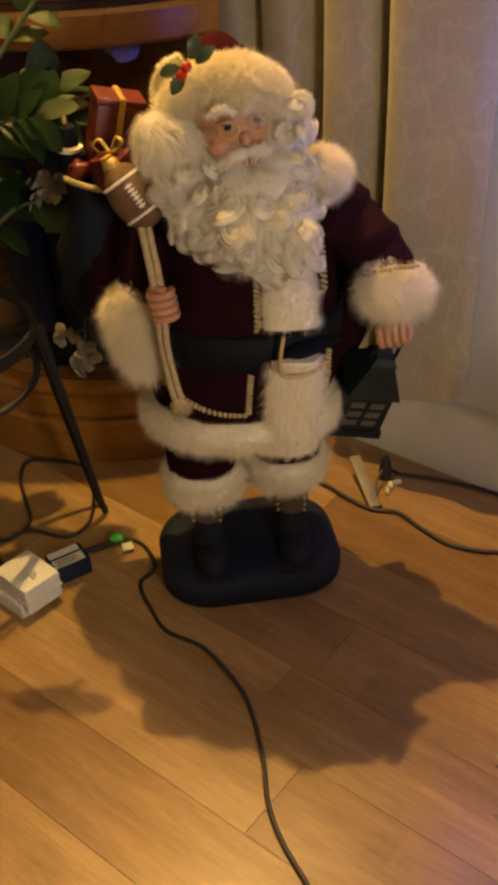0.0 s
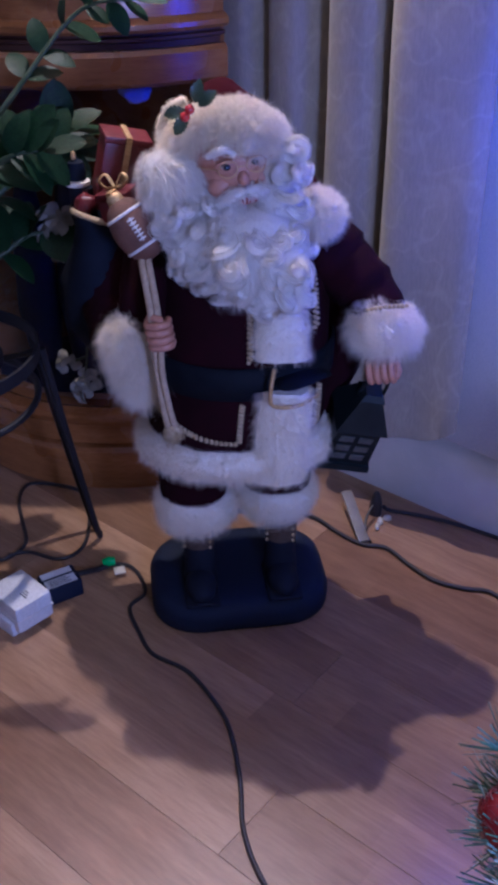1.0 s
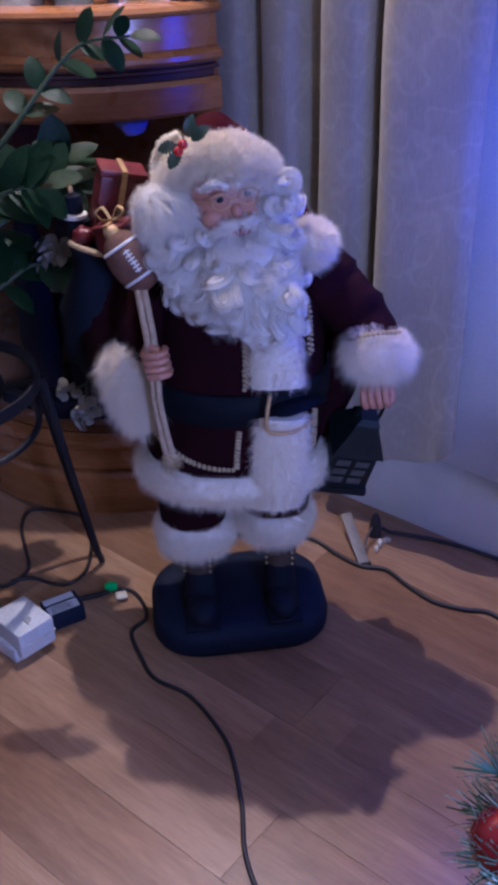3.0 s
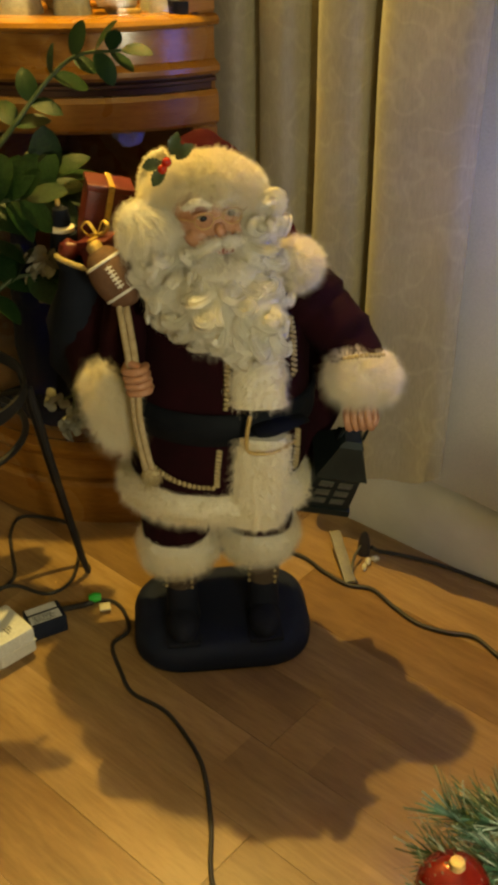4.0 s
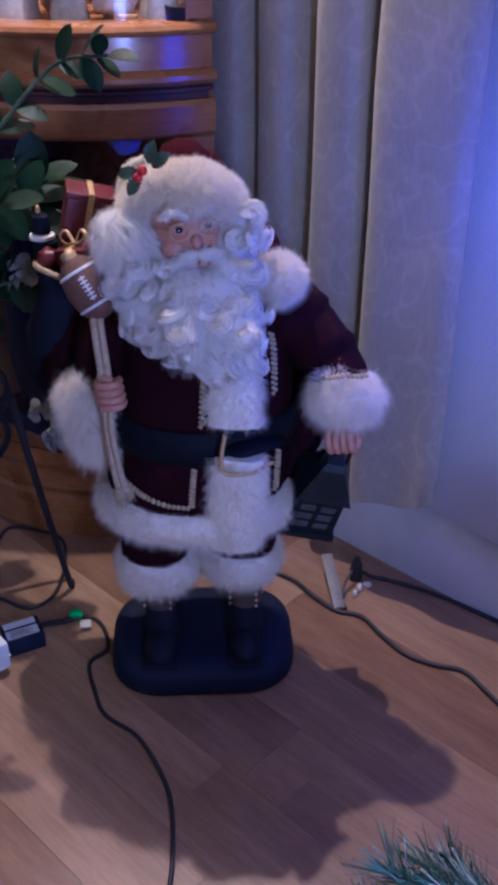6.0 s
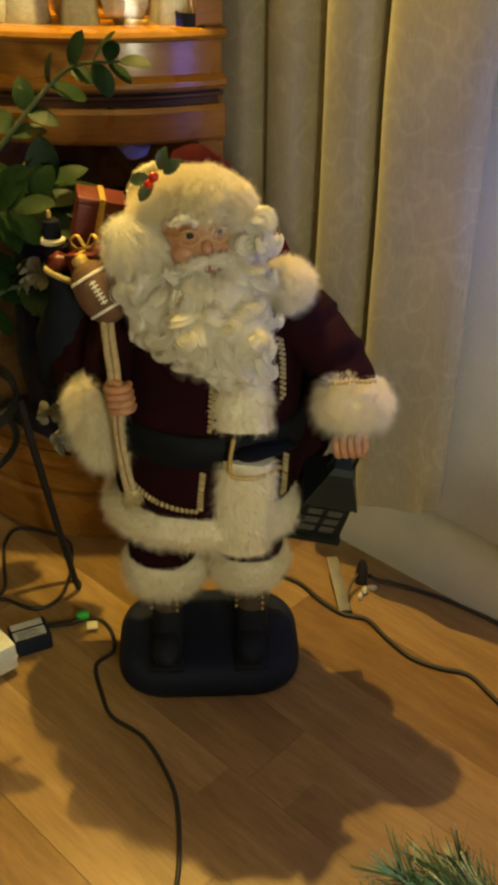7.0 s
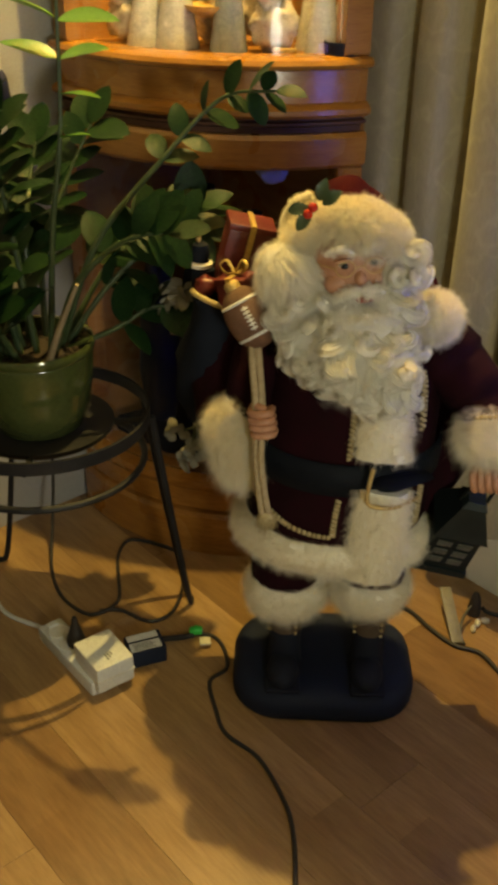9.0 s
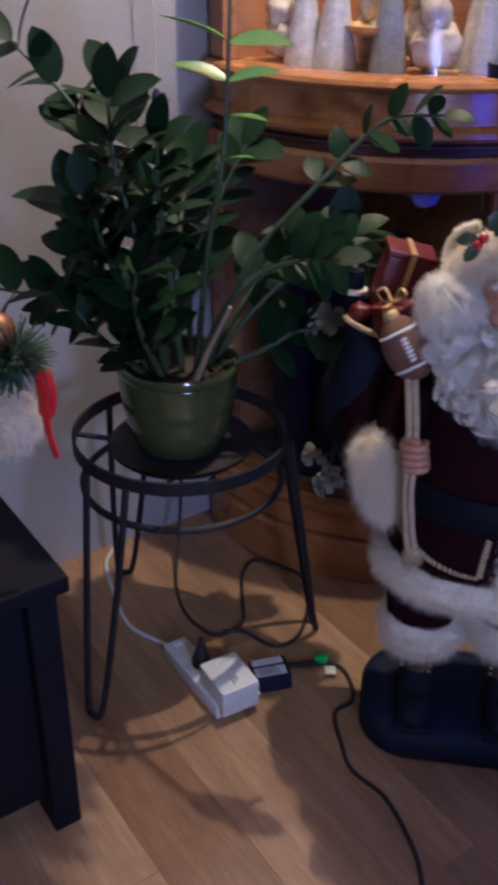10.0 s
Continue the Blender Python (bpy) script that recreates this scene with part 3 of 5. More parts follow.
def planks():
    shared = {}
    rng = random.Random(11)
    first = -0.4646 + 0.137 * 4
    for r in range(36):
        y1 = first - r * PLANK_W
        if y1 - PLANK_W > 0.05 or y1 < -4.25:
            continue
        joint = {6: 1.104, 5: 0.42, 4: 1.02, 7: 0.55, 3: 0.30, 2: 0.80}.get(r, rng.uniform(0, PLANK_L))
        a = joint - 2 * PLANK_L
        while a < 4.2:
            lo, hi = max(a, -0.02), min(a + PLANK_L, 4.2)
            if hi - lo > 0.05:
                key = round(hi - lo, 3)
                if key not in shared:
                    shared[key] = plank_mesh(key)
                ob = new("plank", shared[key])
                ob.parent = floor
                ob.matrix_parent_inverse = floor.matrix_basis.inverted()
                ob.matrix_basis = ROOM @ Matrix.Translation((lo, y1 - PLANK_W, 0))
            a += PLANK_L


planks()

# ---- the standing doll ----
TURN_DOLL = radians(12.5)


def base_outline(w, d, r, n=8):
    pts = []
    for cx, cy, a0 in ((w / 2 - r, d / 2 - r, 0), (-w / 2 + r, d / 2 - r, 90), (-w / 2 + r, -d / 2 + r, 180), (w / 2 - r, -d / 2 + r, 270)):
        pts += [(cx + r * math.cos(radians(a0 + 90 * i / n)), cy + r * math.sin(radians(a0 + 90 * i / n))) for i in range(n + 1)]
    return pts


def stand_base():
    g = Geo()
    rings = [(0.0, 0.006), (0.004, 0.001), (0.012, 0.0), (0.030, 0.0), (0.042, 0.005), (0.050, 0.014), (0.0535, 0.026), (0.054, 0.06)]
    verts, faces, n = [], [], 36
    for z, inset in rings:
        verts += [(x, y, z) for x, y in base_outline(0.312 - 2 * inset, 0.238 - 2 * inset, max(0.085 - inset, 0.02))]
    for k in range(len(rings) - 1):
        faces += [(k * n + i, k * n + (i + 1) % n, (k + 1) * n + (i + 1) % n, (k + 1) * n + i) for i in range(n)]
    faces += [tuple(range(n))[::-1], tuple((len(rings) - 1) * n + i for i in range(n))]
    g.add(verts, faces)
    g.move(Matrix.Translation((-0.006, 0.026, 0)) @ Matrix.Rotation(TURN_DOLL, 4, "Z"))
    return solid("display_base", g, M_BLACKPLASTIC, "black plastic display base with rounded corners under the doll", "display base", angle=50)


stand_base()


def loft(rings, seg=40, mat=0, lump=0.0, freq=14.0):
    """Rings of (x, y, z, rx, ry), joined."""
    g, verts, faces = Geo(), [], []
    for x, y, z, rx, ry in rings:
        for i in range(seg):
            a = 2 * math.pi * i / seg
            ca, sa = math.cos(a) * rx, math.sin(a) * ry
            k = 1 + lump * noise.noise(Vector((x + ca, y + sa, z)) * freq)
            c, s = math.cos(TURN_DOLL), math.sin(TURN_DOLL)
            verts.append((x + (ca * c - sa * s) * k, y + (ca * s + sa * c) * k, z))
    for k in range(len(rings) - 1):
        faces += [(k * seg + i, k * seg + (i + 1) % seg, (k + 1) * seg + (i + 1) % seg, (k + 1) * seg + i) for i in range(seg)]
    faces += [tuple(range(seg))[::-1], tuple((len(rings) - 1) * seg + i for i in range(seg))]
    return g.add(verts, faces, mat)


COAT_RINGS = [(0.0, 0.0, 0.335, 0.132, 0.112), (0.0, 0.0, 0.39, 0.140, 0.122), (0.003, 0.0, 0.45, 0.140, 0.128), (0.008, 0.0, 0.485, 0.134, 0.126), (0.010, 0.0, 0.53, 0.134, 0.124), (0.012, 0.005, 0.58, 0.130, 0.115), (0.014, 0.01, 0.63, 0.124, 0.100), (0.014, 0.015, 0.68, 0.106, 0.084), (0.014, 0.02, 0.72, 0.070, 0.062), (0.014, 0.02, 0.75, 0.045, 0.045)]


def curl(p, n, turns, coil, length, thick, rng, mat=3, steps=15, seg=12):
    """A fluted, tapering lock of hair that rolls up on the surface with normal n."""
    down = (Vector((rng.uniform(-0.5, 0.5), 0, -1)) - n * n.dot(Vector((0, 0, -1)))).normalized()
    side = n.cross(down).normalized() * rng.choice((-1, 1))
    path = []
    for i in range(steps):
        t = i / (steps - 1)
        a, r = turns * 2 * math.pi * t, coil * (1 - 0.55 * t)
        path.append(p + n * (0.004 * math.sin(math.pi * t) - 0.0015) + down * (length * t + r * math.sin(a)) + side * (coil - r * math.cos(a)))
    g, verts, faces = Geo(), [], []
    hairs = 30
    lanes = [[(k + 0.5) / hairs * 2 - 1, rng.uniform(-0.10, 0.34), rng.uniform(-0.22, 0.22)] for k in range(hairs)]
    blades = [[] for _ in lanes]
    for i, q in enumerate(path):
        way = (path[min(i + 1, steps - 1)] - path[max(i - 1, 0)]).normalized()
        u = (n - way * n.dot(way)).normalized()
        w = way.cross(u)
        t = i / (steps - 1)
        rad = thick * (0.25 + 0.75 * math.sin(math.pi * min(1.0, t * 0.85 + 0.12)) ** 0.7)
        for lane, blade in zip(lanes, blades):
            across = lane[0] + lane[2] * t * 1.6
            top = q + w * (rad * across) + u * (rad * (0.42 * math.sqrt(max(0.0, 1 - lane[0] ** 2)) + 0.10 + lane[1] * t))
            half = w * (thick / hairs * (1.0 - 0.65 * t)) + u * (0.0005 * (1 if lane[1] > 0.1 else -1))
            blade += [tuple(top - half), tuple(top + half)]
        for k in range(seg):
            a = 2 * math.pi * k / seg
            rr = rad * 0.84
            verts.append(tuple(q + u * (0.42 * rr * math.cos(a)) + w * (rr * math.sin(a))))
    for i in range(steps - 1):
        faces += [(i * seg + k, i * seg + (k + 1) % seg, (i + 1) * seg + (k + 1) % seg, (i + 1) * seg + k) for k in range(seg)]
    faces += [tuple(range(seg))[::-1], tuple((steps - 1) * seg + k for k in range(seg))]
    for blade in blades:
        k = len(verts)
        verts += blade
        faces += [(k + 2 * i, k + 2 * i + 1, k + 2 * i + 3, k + 2 * i + 2) for i in range(steps - 1)]
    return g.add(verts, faces, mat)


def coat_at(angle, z, out=0.0):
    """A point on the coat, angle in degrees from its front, turning to its left hand."""
    zs = [r[2] for r in COAT_RINGS]
    x, y, rx, ry = (np.interp(z, zs, [r[k] for r in COAT_RINGS]) for k in (0, 1, 3, 4))
    a = radians(angle - 90)
    ca, sa = math.cos(a) * (rx + out), math.sin(a) * (ry + out)
    c, s = math.cos(TURN_DOLL), math.sin(TURN_DOLL)
    return Vector((x + ca * c - sa * s, y + ca * s + sa * c, z))


def doll():
    rng = random.Random(3)
    # material numbers: 0 coat, 1 fur backing, 2 fur, 3 hair, 4 skin, 5 lip, 6 eye, 7 belt, 8 gold, 9 boot, 10 boot top, 11 hat, 12 braid
    mats = [M_COAT, M_FURBASE, M_FUR, M_BEARD, M_SKIN, M_LIP, M_EYE, M_BELT, M_GOLD, M_BOOT, M_BOOTTOP, M_HATRED, M_BRAID]
    g = Geo()
    g.join(loft(COAT_RINGS, 48, 0, 0.05))
    # arms
    g.join(tube(smooth_path([(-0.085, 0.03, 0.675), (-0.150, 0.02, 0.635), (-0.180, 0.0, 0.575), (-0.168, -0.05, 0.535)], 6), [0.05] * 7 + [0.046] * 6 + [0.042] * 6, 16, 0, lump=0.15))
    g.join(tube(smooth_path([(0.105, 0.03, 0.675), (0.150, 0.02, 0.632), (0.192, 0.0, 0.600), (0.216, -0.025, 0.565)], 6), [0.052] * 7 + [0.046] * 6 + [0.04] * 6, 16, 0, lump=0.15))
    # the coat's side below the arm
    g.join(tube(smooth_path([(0.115, 0.05, 0.66), (0.150, 0.055, 0.60), (0.168, 0.055, 0.53), (0.160, 0.05, 0.46), (0.128, 0.04, 0.38)], 6), 0.034, 16, 0, lump=0.12))
    # added filling: keeps lamp light from passing between the left cuff and body
    g.join(tube(smooth_path([(-0.09, 0.03, 0.66), (-0.118, -0.005, 0.60), (-0.120, -0.02, 0.53), (-0.110, -0.01, 0.44)], 6), 0.030, 16, 0, lump=0.12))
    g.join(tube(smooth_path([(-0.095, 0.0, 0.685), (-0.116, -0.035, 0.645), (-0.122, -0.060, 0.60), (-0.128, -0.07, 0.55)], 6), 0.034, 16, 0, lump=0.12))
    fur, low, cuffs = Geo(), Geo(), Geo()
    # cuffs
    cuffs.join(tube(smooth_path([(-0.130, -0.075, 0.574), (-0.140, -0.082, 0.545), (-0.133, -0.082, 0.500), (-0.110, -0.085, 0.456)], 6), [0.016, 0.022, 0.027, 0.030] + [0.031] * 9 + [0.032, 0.030, 0.027, 0.024, 0.018, 0.010], 16, 1, lump=0.25))
    cuffs.join(ball((0.216, -0.037, 0.560), (0.043, 0.037, 0.028), 20, 12, 1, 0.35))
    # hem round the coat, and the front strip
    hem = [coat_at(a, 0.351 + 0.010 * math.cos(radians(a)), -0.003) for a in range(0, 360, 10)]
    low.join(tube(hem, 0.0245, 14, 1, True, 0.22))
    strip = Geo()
    for k, (z0, z1) in enumerate(((0.534, 0.66), (0.325, 0.489))):
        zs = np.linspace(z0, z1, 12)
        mid = [coat_at((20, 17)[k == 0] + 4 * (0.5 - z), z, 0.006) for z in zs]
        strip.join(tube(mid, [0.035 + 0.005 * (k == 1)] * 12, 14, 1, lump=0.18, flat=0.55))
    low.join(strip)
    # trouser cuffs
    for x, y, z in ((-0.071, -0.012, 0.219), (0.064, 0.018, 0.229)):
        low.join(loft([(x, y, z - 0.046, 0.039, 0.036), (x, y, z - 0.034, 0.057, 0.051), (x, y, z - 0.008, 0.063, 0.058), (x, y, z + 0.012, 0.061, 0.056), (x, y, z + 0.022, 0.053, 0.049)], 24, 1, 0.12, 30))
        g.join(loft([(x, y, z + 0.006, 0.056, 0.052), (x, y, z + 0.055, 0.058, 0.055), (x * 0.8, y, z + 0.15, 0.066, 0.075)], 24, 0, 0.05))
    # hat brim, pompom and the loop
    brim = smooth_path([(-0.066, -0.030, 0.776), (-0.050, -0.032, 0.806), (-0.022, -0.046, 0.830), (0.016, -0.056, 0.838), (0.044, -0.050, 0.828), (0.058, -0.042, 0.806)], 6)
    fur.join(tube(brim, [0.014, 0.018, 0.021, 0.023, 0.025, 0.026, 0.028] + [0.030] * (len(brim) - 12) + [0.028, 0.026, 0.023, 0.020, 0.015], 14, 1, lump=0.2))
    pom = ball((0.122, -0.018, 0.713), (0.031, 0.031, 0.030), 20, 14, 1, 0.12)
    g.join(fur).join(low).join(cuffs).join(pom)
    g.join(strands(fur, 60000, 0.0125, 0.0005, 2, RNG, 0.4, 0.24, None, 0.34))
    g.join(strands(low, 80000, 0.0115, 0.0005, 2, RNG, 0.45, 0.24, None, 0.34))
    g.join(strands(cuffs, 34000, 0.0185, 0.0005, 2, RNG, 0.6, 0.22, None, 0.46))
    g.join(strands(pom, 12000, 0.0125, 0.0005, 2, RNG, 0.15, 0.22, None, 0.3))
    loop = smooth_path([(-0.090, -0.02, 0.795), (-0.092, 0.0, 0.822), (-0.080, 0.0, 0.845), (-0.058, 0.0, 0.858)], 6)
    lp = tube(loop, 0.0075, 8, 1, lump=0.2)
    g.join(lp).join(strands(lp, 900, 0.004, 0.0009, 2, RNG, 0.1, 0.4))
    # hat crown, folded over towards the pompom
    crown = smooth_path([(0.0, 0.0, 0.80), (-0.014, 0.018, 0.848), (0.004, 0.045, 0.838), (0.05, 0.055, 0.78), (0.10, 0.02, 0.725)], 6)
    g.join(tube(crown, [0.045, 0.043, 0.041, 0.040, 0.038, 0.038, 0.036, 0.034, 0.032] + [0.028] * (len(crown) - 9), 18, 11, lump=0.15))
    # head and face
    turn = Matrix.Translation((0.010, -0.035, 0.792)) @ Matrix.Rotation(radians(16), 4, "Z") @ Matrix.Rotation(radians(-9), 4, "Y") @ Matrix.Rotation(radians(4), 4, "X")
    head = ball((0, 0, 0), (0.060, 0.056, 0.070), 32, 22, 4)
    face = Geo().join(head)
    face.join(ball((0, -0.055, -0.006), (0.0080, 0.011, 0.010), 14, 10, 4))
    for s in (-1, 1):
        face.join(ball((0.027 * s, -0.040, -0.016), (0.020, 0.014, 0.016), 16, 10, 4))
        face.join(ball((0.0185 * s, -0.0490, 0.012), (0.0076, 0.0058, 0.0036), 12, 8, 3))
        face.join(ball((0.0185 * s, -0.0545, 0.0118), (0.0050, 0.0022, 0.0040), 12, 8, 6))
        face.join(tube([(0.009 * s, -0.054, 0.0185), (0.0185 * s, -0.0545, 0.0205), (0.030 * s, -0.050, 0.0165)], 0.0026, 6, 4))
        brow = smooth_path([(0.006 * s, -0.056, 0.027), (0.021 * s, -0.055, 0.036), (0.040 * s, -0.045, 0.027)], 5)
        br = tube(brow, [0.004] * 4 + [0.0055] * 4 + [0.004] * 3, 8, 3, lump=0.3, freq=150)
        face.join(br).join(strands(br, 260, 0.006, 0.0008, 3, RNG, 0.1, 0.5))
    face.join(ball((0.004, -0.054, -0.036), (0.016, 0.008, 0.0062), 14, 8, 5))
    for s in (-1, 1):
        mou = smooth_path([(0.001 * s, -0.063, -0.021), (0.018 * s, -0.062, -0.0240), (0.036 * s, -0.052, -0.034), (0.052 * s, -0.038, -0.036)], 5)
        mo = tube(mou, [0.006, 0.007, 0.008, 0.008, 0.008, 0.008, 0.0075, 0.007, 0.007, 0.006, 0.006, 0.005, 0.005, 0.004, 0.003, 0.002], 8, 3, lump=0.2, freq=120)
        face.join(mo).join(strands(mo, 500, 0.009, 0.0008, 3, RNG, 0.4, 0.5))
    for s in (-1, 1):
        rim = [(0.0185 * s + 0.0125 * math.cos(a / 9 * math.pi), -0.066 + 0.25 * abs(0.0125 * math.cos(a / 9 * math.pi)), 0.0125 + 0.0105 * math.sin(a / 9 * math.pi)) for a in range(18)]
        face.join(tube(rim, 0.0007, 6, 8, True))
        face.join(tube([(0.031 * s, -0.062, 0.014), (0.048 * s, -0.040, 0.012), (0.060 * s, -0.012, 0.012)], 0.0007, 6, 8))
    face.join(tube([(-0.006, -0.066, 0.013), (0.0, -0.0675, 0.015), (0.006, -0.066, 0.013)], 0.0007, 6, 8))
    face.move(turn)
    g.join(face)
    # beard and hair: soft masses under many ringlets
    masses = [((0.030, -0.088, 0.702), (0.070, 0.042, 0.045)), ((0.038, -0.105, 0.674), (0.074, 0.045, 0.050)), ((-0.030, -0.085, 0.690), (0.042, 0.035, 0.045)), ((0.064, -0.112, 0.655), (0.046, 0.036, 0.034)), ((-0.076, -0.058, 0.776), (0.040, 0.040, 0.033)), ((-0.062, -0.062, 0.735), (0.046, 0.044, 0.044)), ((0.083, -0.042, 0.786), (0.020, 0.028, 0.034)), ((0.068, -0.065, 0.738), (0.030, 0.033, 0.036))]
    hair = Geo()
    for c, r in masses:
        hair.join(ball(c, r, 30, 20, 3, 0.16, 34))
    g.join(hair)
    g.join(strands(hair, 20000, 0.012, 0.0005, 3, RNG, 0.9, 0.3, None, 0.4))
    sweep = ball(*masses[4], 24, 16, 3)
    g.join(strands(sweep, 12000, 0.026, 0.0008, 3, RNG, 0.25, 0.12, (0.45, -0.2, -0.50), 0.12))
    placed = []
    for _ in range(5200):
        c, r = masses[rng.randrange(len(masses))]
        d = Vector((rng.gauss(0, 1), -abs(rng.gauss(0, 1)), rng.gauss(0, 1))).normalized()
        p = Vector([c[k] + d[k] * r[k] for k in range(3)])
        if p.y > -0.03 or (-0.012 < p.x < 0.064 and p.z > 0.728):
            continue
        if any(sum(((p[k] - q[k]) / e[k]) ** 2 for k in range(3)) < 0.93 for q, e in masses):
            continue
        if any((p - q).length < 0.0165 for q in placed):
            continue
        placed.append(p)
        n = Vector([d[k] / r[k] for k in range(3)]).normalized()
        if p.x > -0.045 or p.z < 0.755:
            g.join(curl(p, n, rng.uniform(0.5, 0.95), rng.uniform(0.010, 0.018), rng.uniform(0.013, 0.034), rng.uniform(0.0080, 0.0130), rng))
    # two ringlets at the temple
    for place, size in (((0.074, -0.068, 0.812), 0.018), ((0.082, -0.062, 0.784), 0.015)):
        g.join(curl(Vector(place), Vector((0.35, -0.93, 0.1)).normalized(), 1.15, size, 0.004, 0.0085, rng))
    for k in range(11):
        p = Vector((-0.004 + 0.0065 * k + rng.uniform(-0.003, 0.003), -0.118 - 0.010 * math.sin(k * 0.31), rng.uniform(0.716, 0.734) - 0.004 * (k % 2)))
        g.join(curl(p, Vector((0, -1, 0.15)).normalized(), rng.uniform(0.2, 0.5), rng.uniform(0.006, 0.011), rng.uniform(0.024, 0.040), rng.uniform(0.007, 0.010), rng))
    # belt and buckle
    belt = [[coat_at(a, z, o) for a in range(0, 360, 8)] for z, o in ((0.476, 0.004), (0.478, 0.009), (0.524, 0.009), (0.526, 0.004))]
    n = len(belt[0])
    bg = Geo()
    bg.add([p for ring in belt for p in ring], [(k * n + i, k * n + (i + 1) % n, (k + 1) * n + (i + 1) % n, (k + 1) * n + i) for k in range(3) for i in range(n)], 7)
    g.join(bg)
    tongue = [coat_at(a, 0.506 - 0.00008 * (a - 20) ** 2 * 0.2, 0.026 - 0.0006 * (a - 13)) for a in range(13, 50, 3)]
    g.join(tube(tongue, [0.012, 0.019, 0.022] + [0.023] * (len(tongue) - 3), 10, 7, flat=0.28))
    corners = [coat_at(10, 0.535, 0.030), coat_at(8.5, 0.506, 0.032), coat_at(10, 0.480, 0.032), coat_at(22, 0.474, 0.036), coat_at(36, 0.477, 0.032)]
    g.join(tube(smooth_path(corners, 5), 0.0031, 8, 8))
    # braid along the coat's edges
    def braid(points, step=0.0031):
        path = smooth_path(points, 40)
        run, last, knot = 0.0, path[0], 1
        for p in path[1:]:
            run += (p - last).length
            if run >= step:
                run = 0.0
                knot = -knot
                g.join(ball(p + Vector((0.0017, 0, 0.0010)) * knot, (0.0034, 0.0030, 0.0028), 8, 5, 12))
            last = p
    braid([coat_at(-1, z, 0.004) for z in (0.64, 0.60, 0.56, 0.534)])
    braid([coat_at(-4, z, 0.004) for z in (0.472, 0.43, 0.402)])
    braid([coat_at(a, 0.402 + 0.00022 * (a + 4) ** 2 * 0.06, 0.005) for a in (-4, -18, -34, -52, -66)])
    braid([coat_at(46, z, 0.004) for z in (0.645, 0.62, 0.59, 0.56)])
    braid([coat_at(52, z, 0.004) for z in (0.472, 0.43, 0.40)])
    braid([(0.195, -0.062, 0.592), (0.222, -0.072, 0.602), (0.25, -0.055, 0.596)])
    # fists with four fingers each
    def fist(centre, matrix):
        f = ball((0, 0.006, 0), (0.016, 0.018, 0.022), 14, 10, 4)
        for k in range(4):
            z = 0.0185 - 0.0125 * k
            f.join(tube(smooth_path([(-0.016, 0.004, z), (-0.013, -0.014, z), (0.004, -0.019, z), (0.017, -0.012, z), (0.017, 0.004, z)], 4), 0.0066, 8, 4))
        f.join(tube([(-0.012, 0.0, 0.026), (0.0, -0.012, 0.030), (0.012, -0.012, 0.024)], 0.0062, 8, 4))
        g.join(f.move(Matrix.Translation(centre) @ matrix @ Matrix.Scale(0.86, 4)))
    fist((-0.088, -0.128, 0.580), Matrix.Rotation(radians(-8), 4, "Y"))
    fist((0.222, -0.050, 0.494), Matrix.Rotation(radians(78), 4, "Y") @ Matrix.Rotation(radians(10), 4, "X"))
    # boots
    for x, y in ((-0.066, -0.028), (0.072, 0.002)):
        g.join(loft([(x, y + 0.01, 0.054, 0.030, 0.030), (x, y + 0.01, 0.09, 0.027, 0.027), (x, y + 0.01, 0.135, 0.026, 0.026), (x, y + 0.01, 0.172, 0.026, 0.026)], 18, 9))
        g.join(loft([(x, y + 0.01, 0.134, 0.0268, 0.0268), (x, y + 0.01, 0.168, 0.028, 0.028)], 18, 10))
        toe = Matrix.Translation((x, y, 0.054)) @ Matrix.Rotation(TURN_DOLL, 4, "Z")
        g.join(ball((0, -0.030, 0.016), (0.027, 0.042, 0.022), 18, 10, 9).move(toe))
        g.join(box(-0.029, 0.029, -0.072, 0.03, 0.0, 0.007, 0.003, 9).move(toe))
        for z in (0.138, 0.150, 0.162):
            for s in (-0.022, 0.022):
                g.join(ball((x + s, y - 0.016 + abs(s) * 0.2, z), (0.0028, 0.0028, 0.0028), 8, 5, 12))
    return solid("christmas_doll", g, mats, "standing christmas doll in dark red coat, cream fur and white beard", "doll", angle=75)


doll()


# ---- what the doll carries ----
def frame_on(p, d, up=(0, 0, 1)):
    """A pose at p whose x runs along d."""
    x = Vector(d).normalized()
    y = Vector(up).cross(x).normalized()
    return Matrix.Translation(p) @ Matrix((x, y, x.cross(y))).transposed().to_4x4()


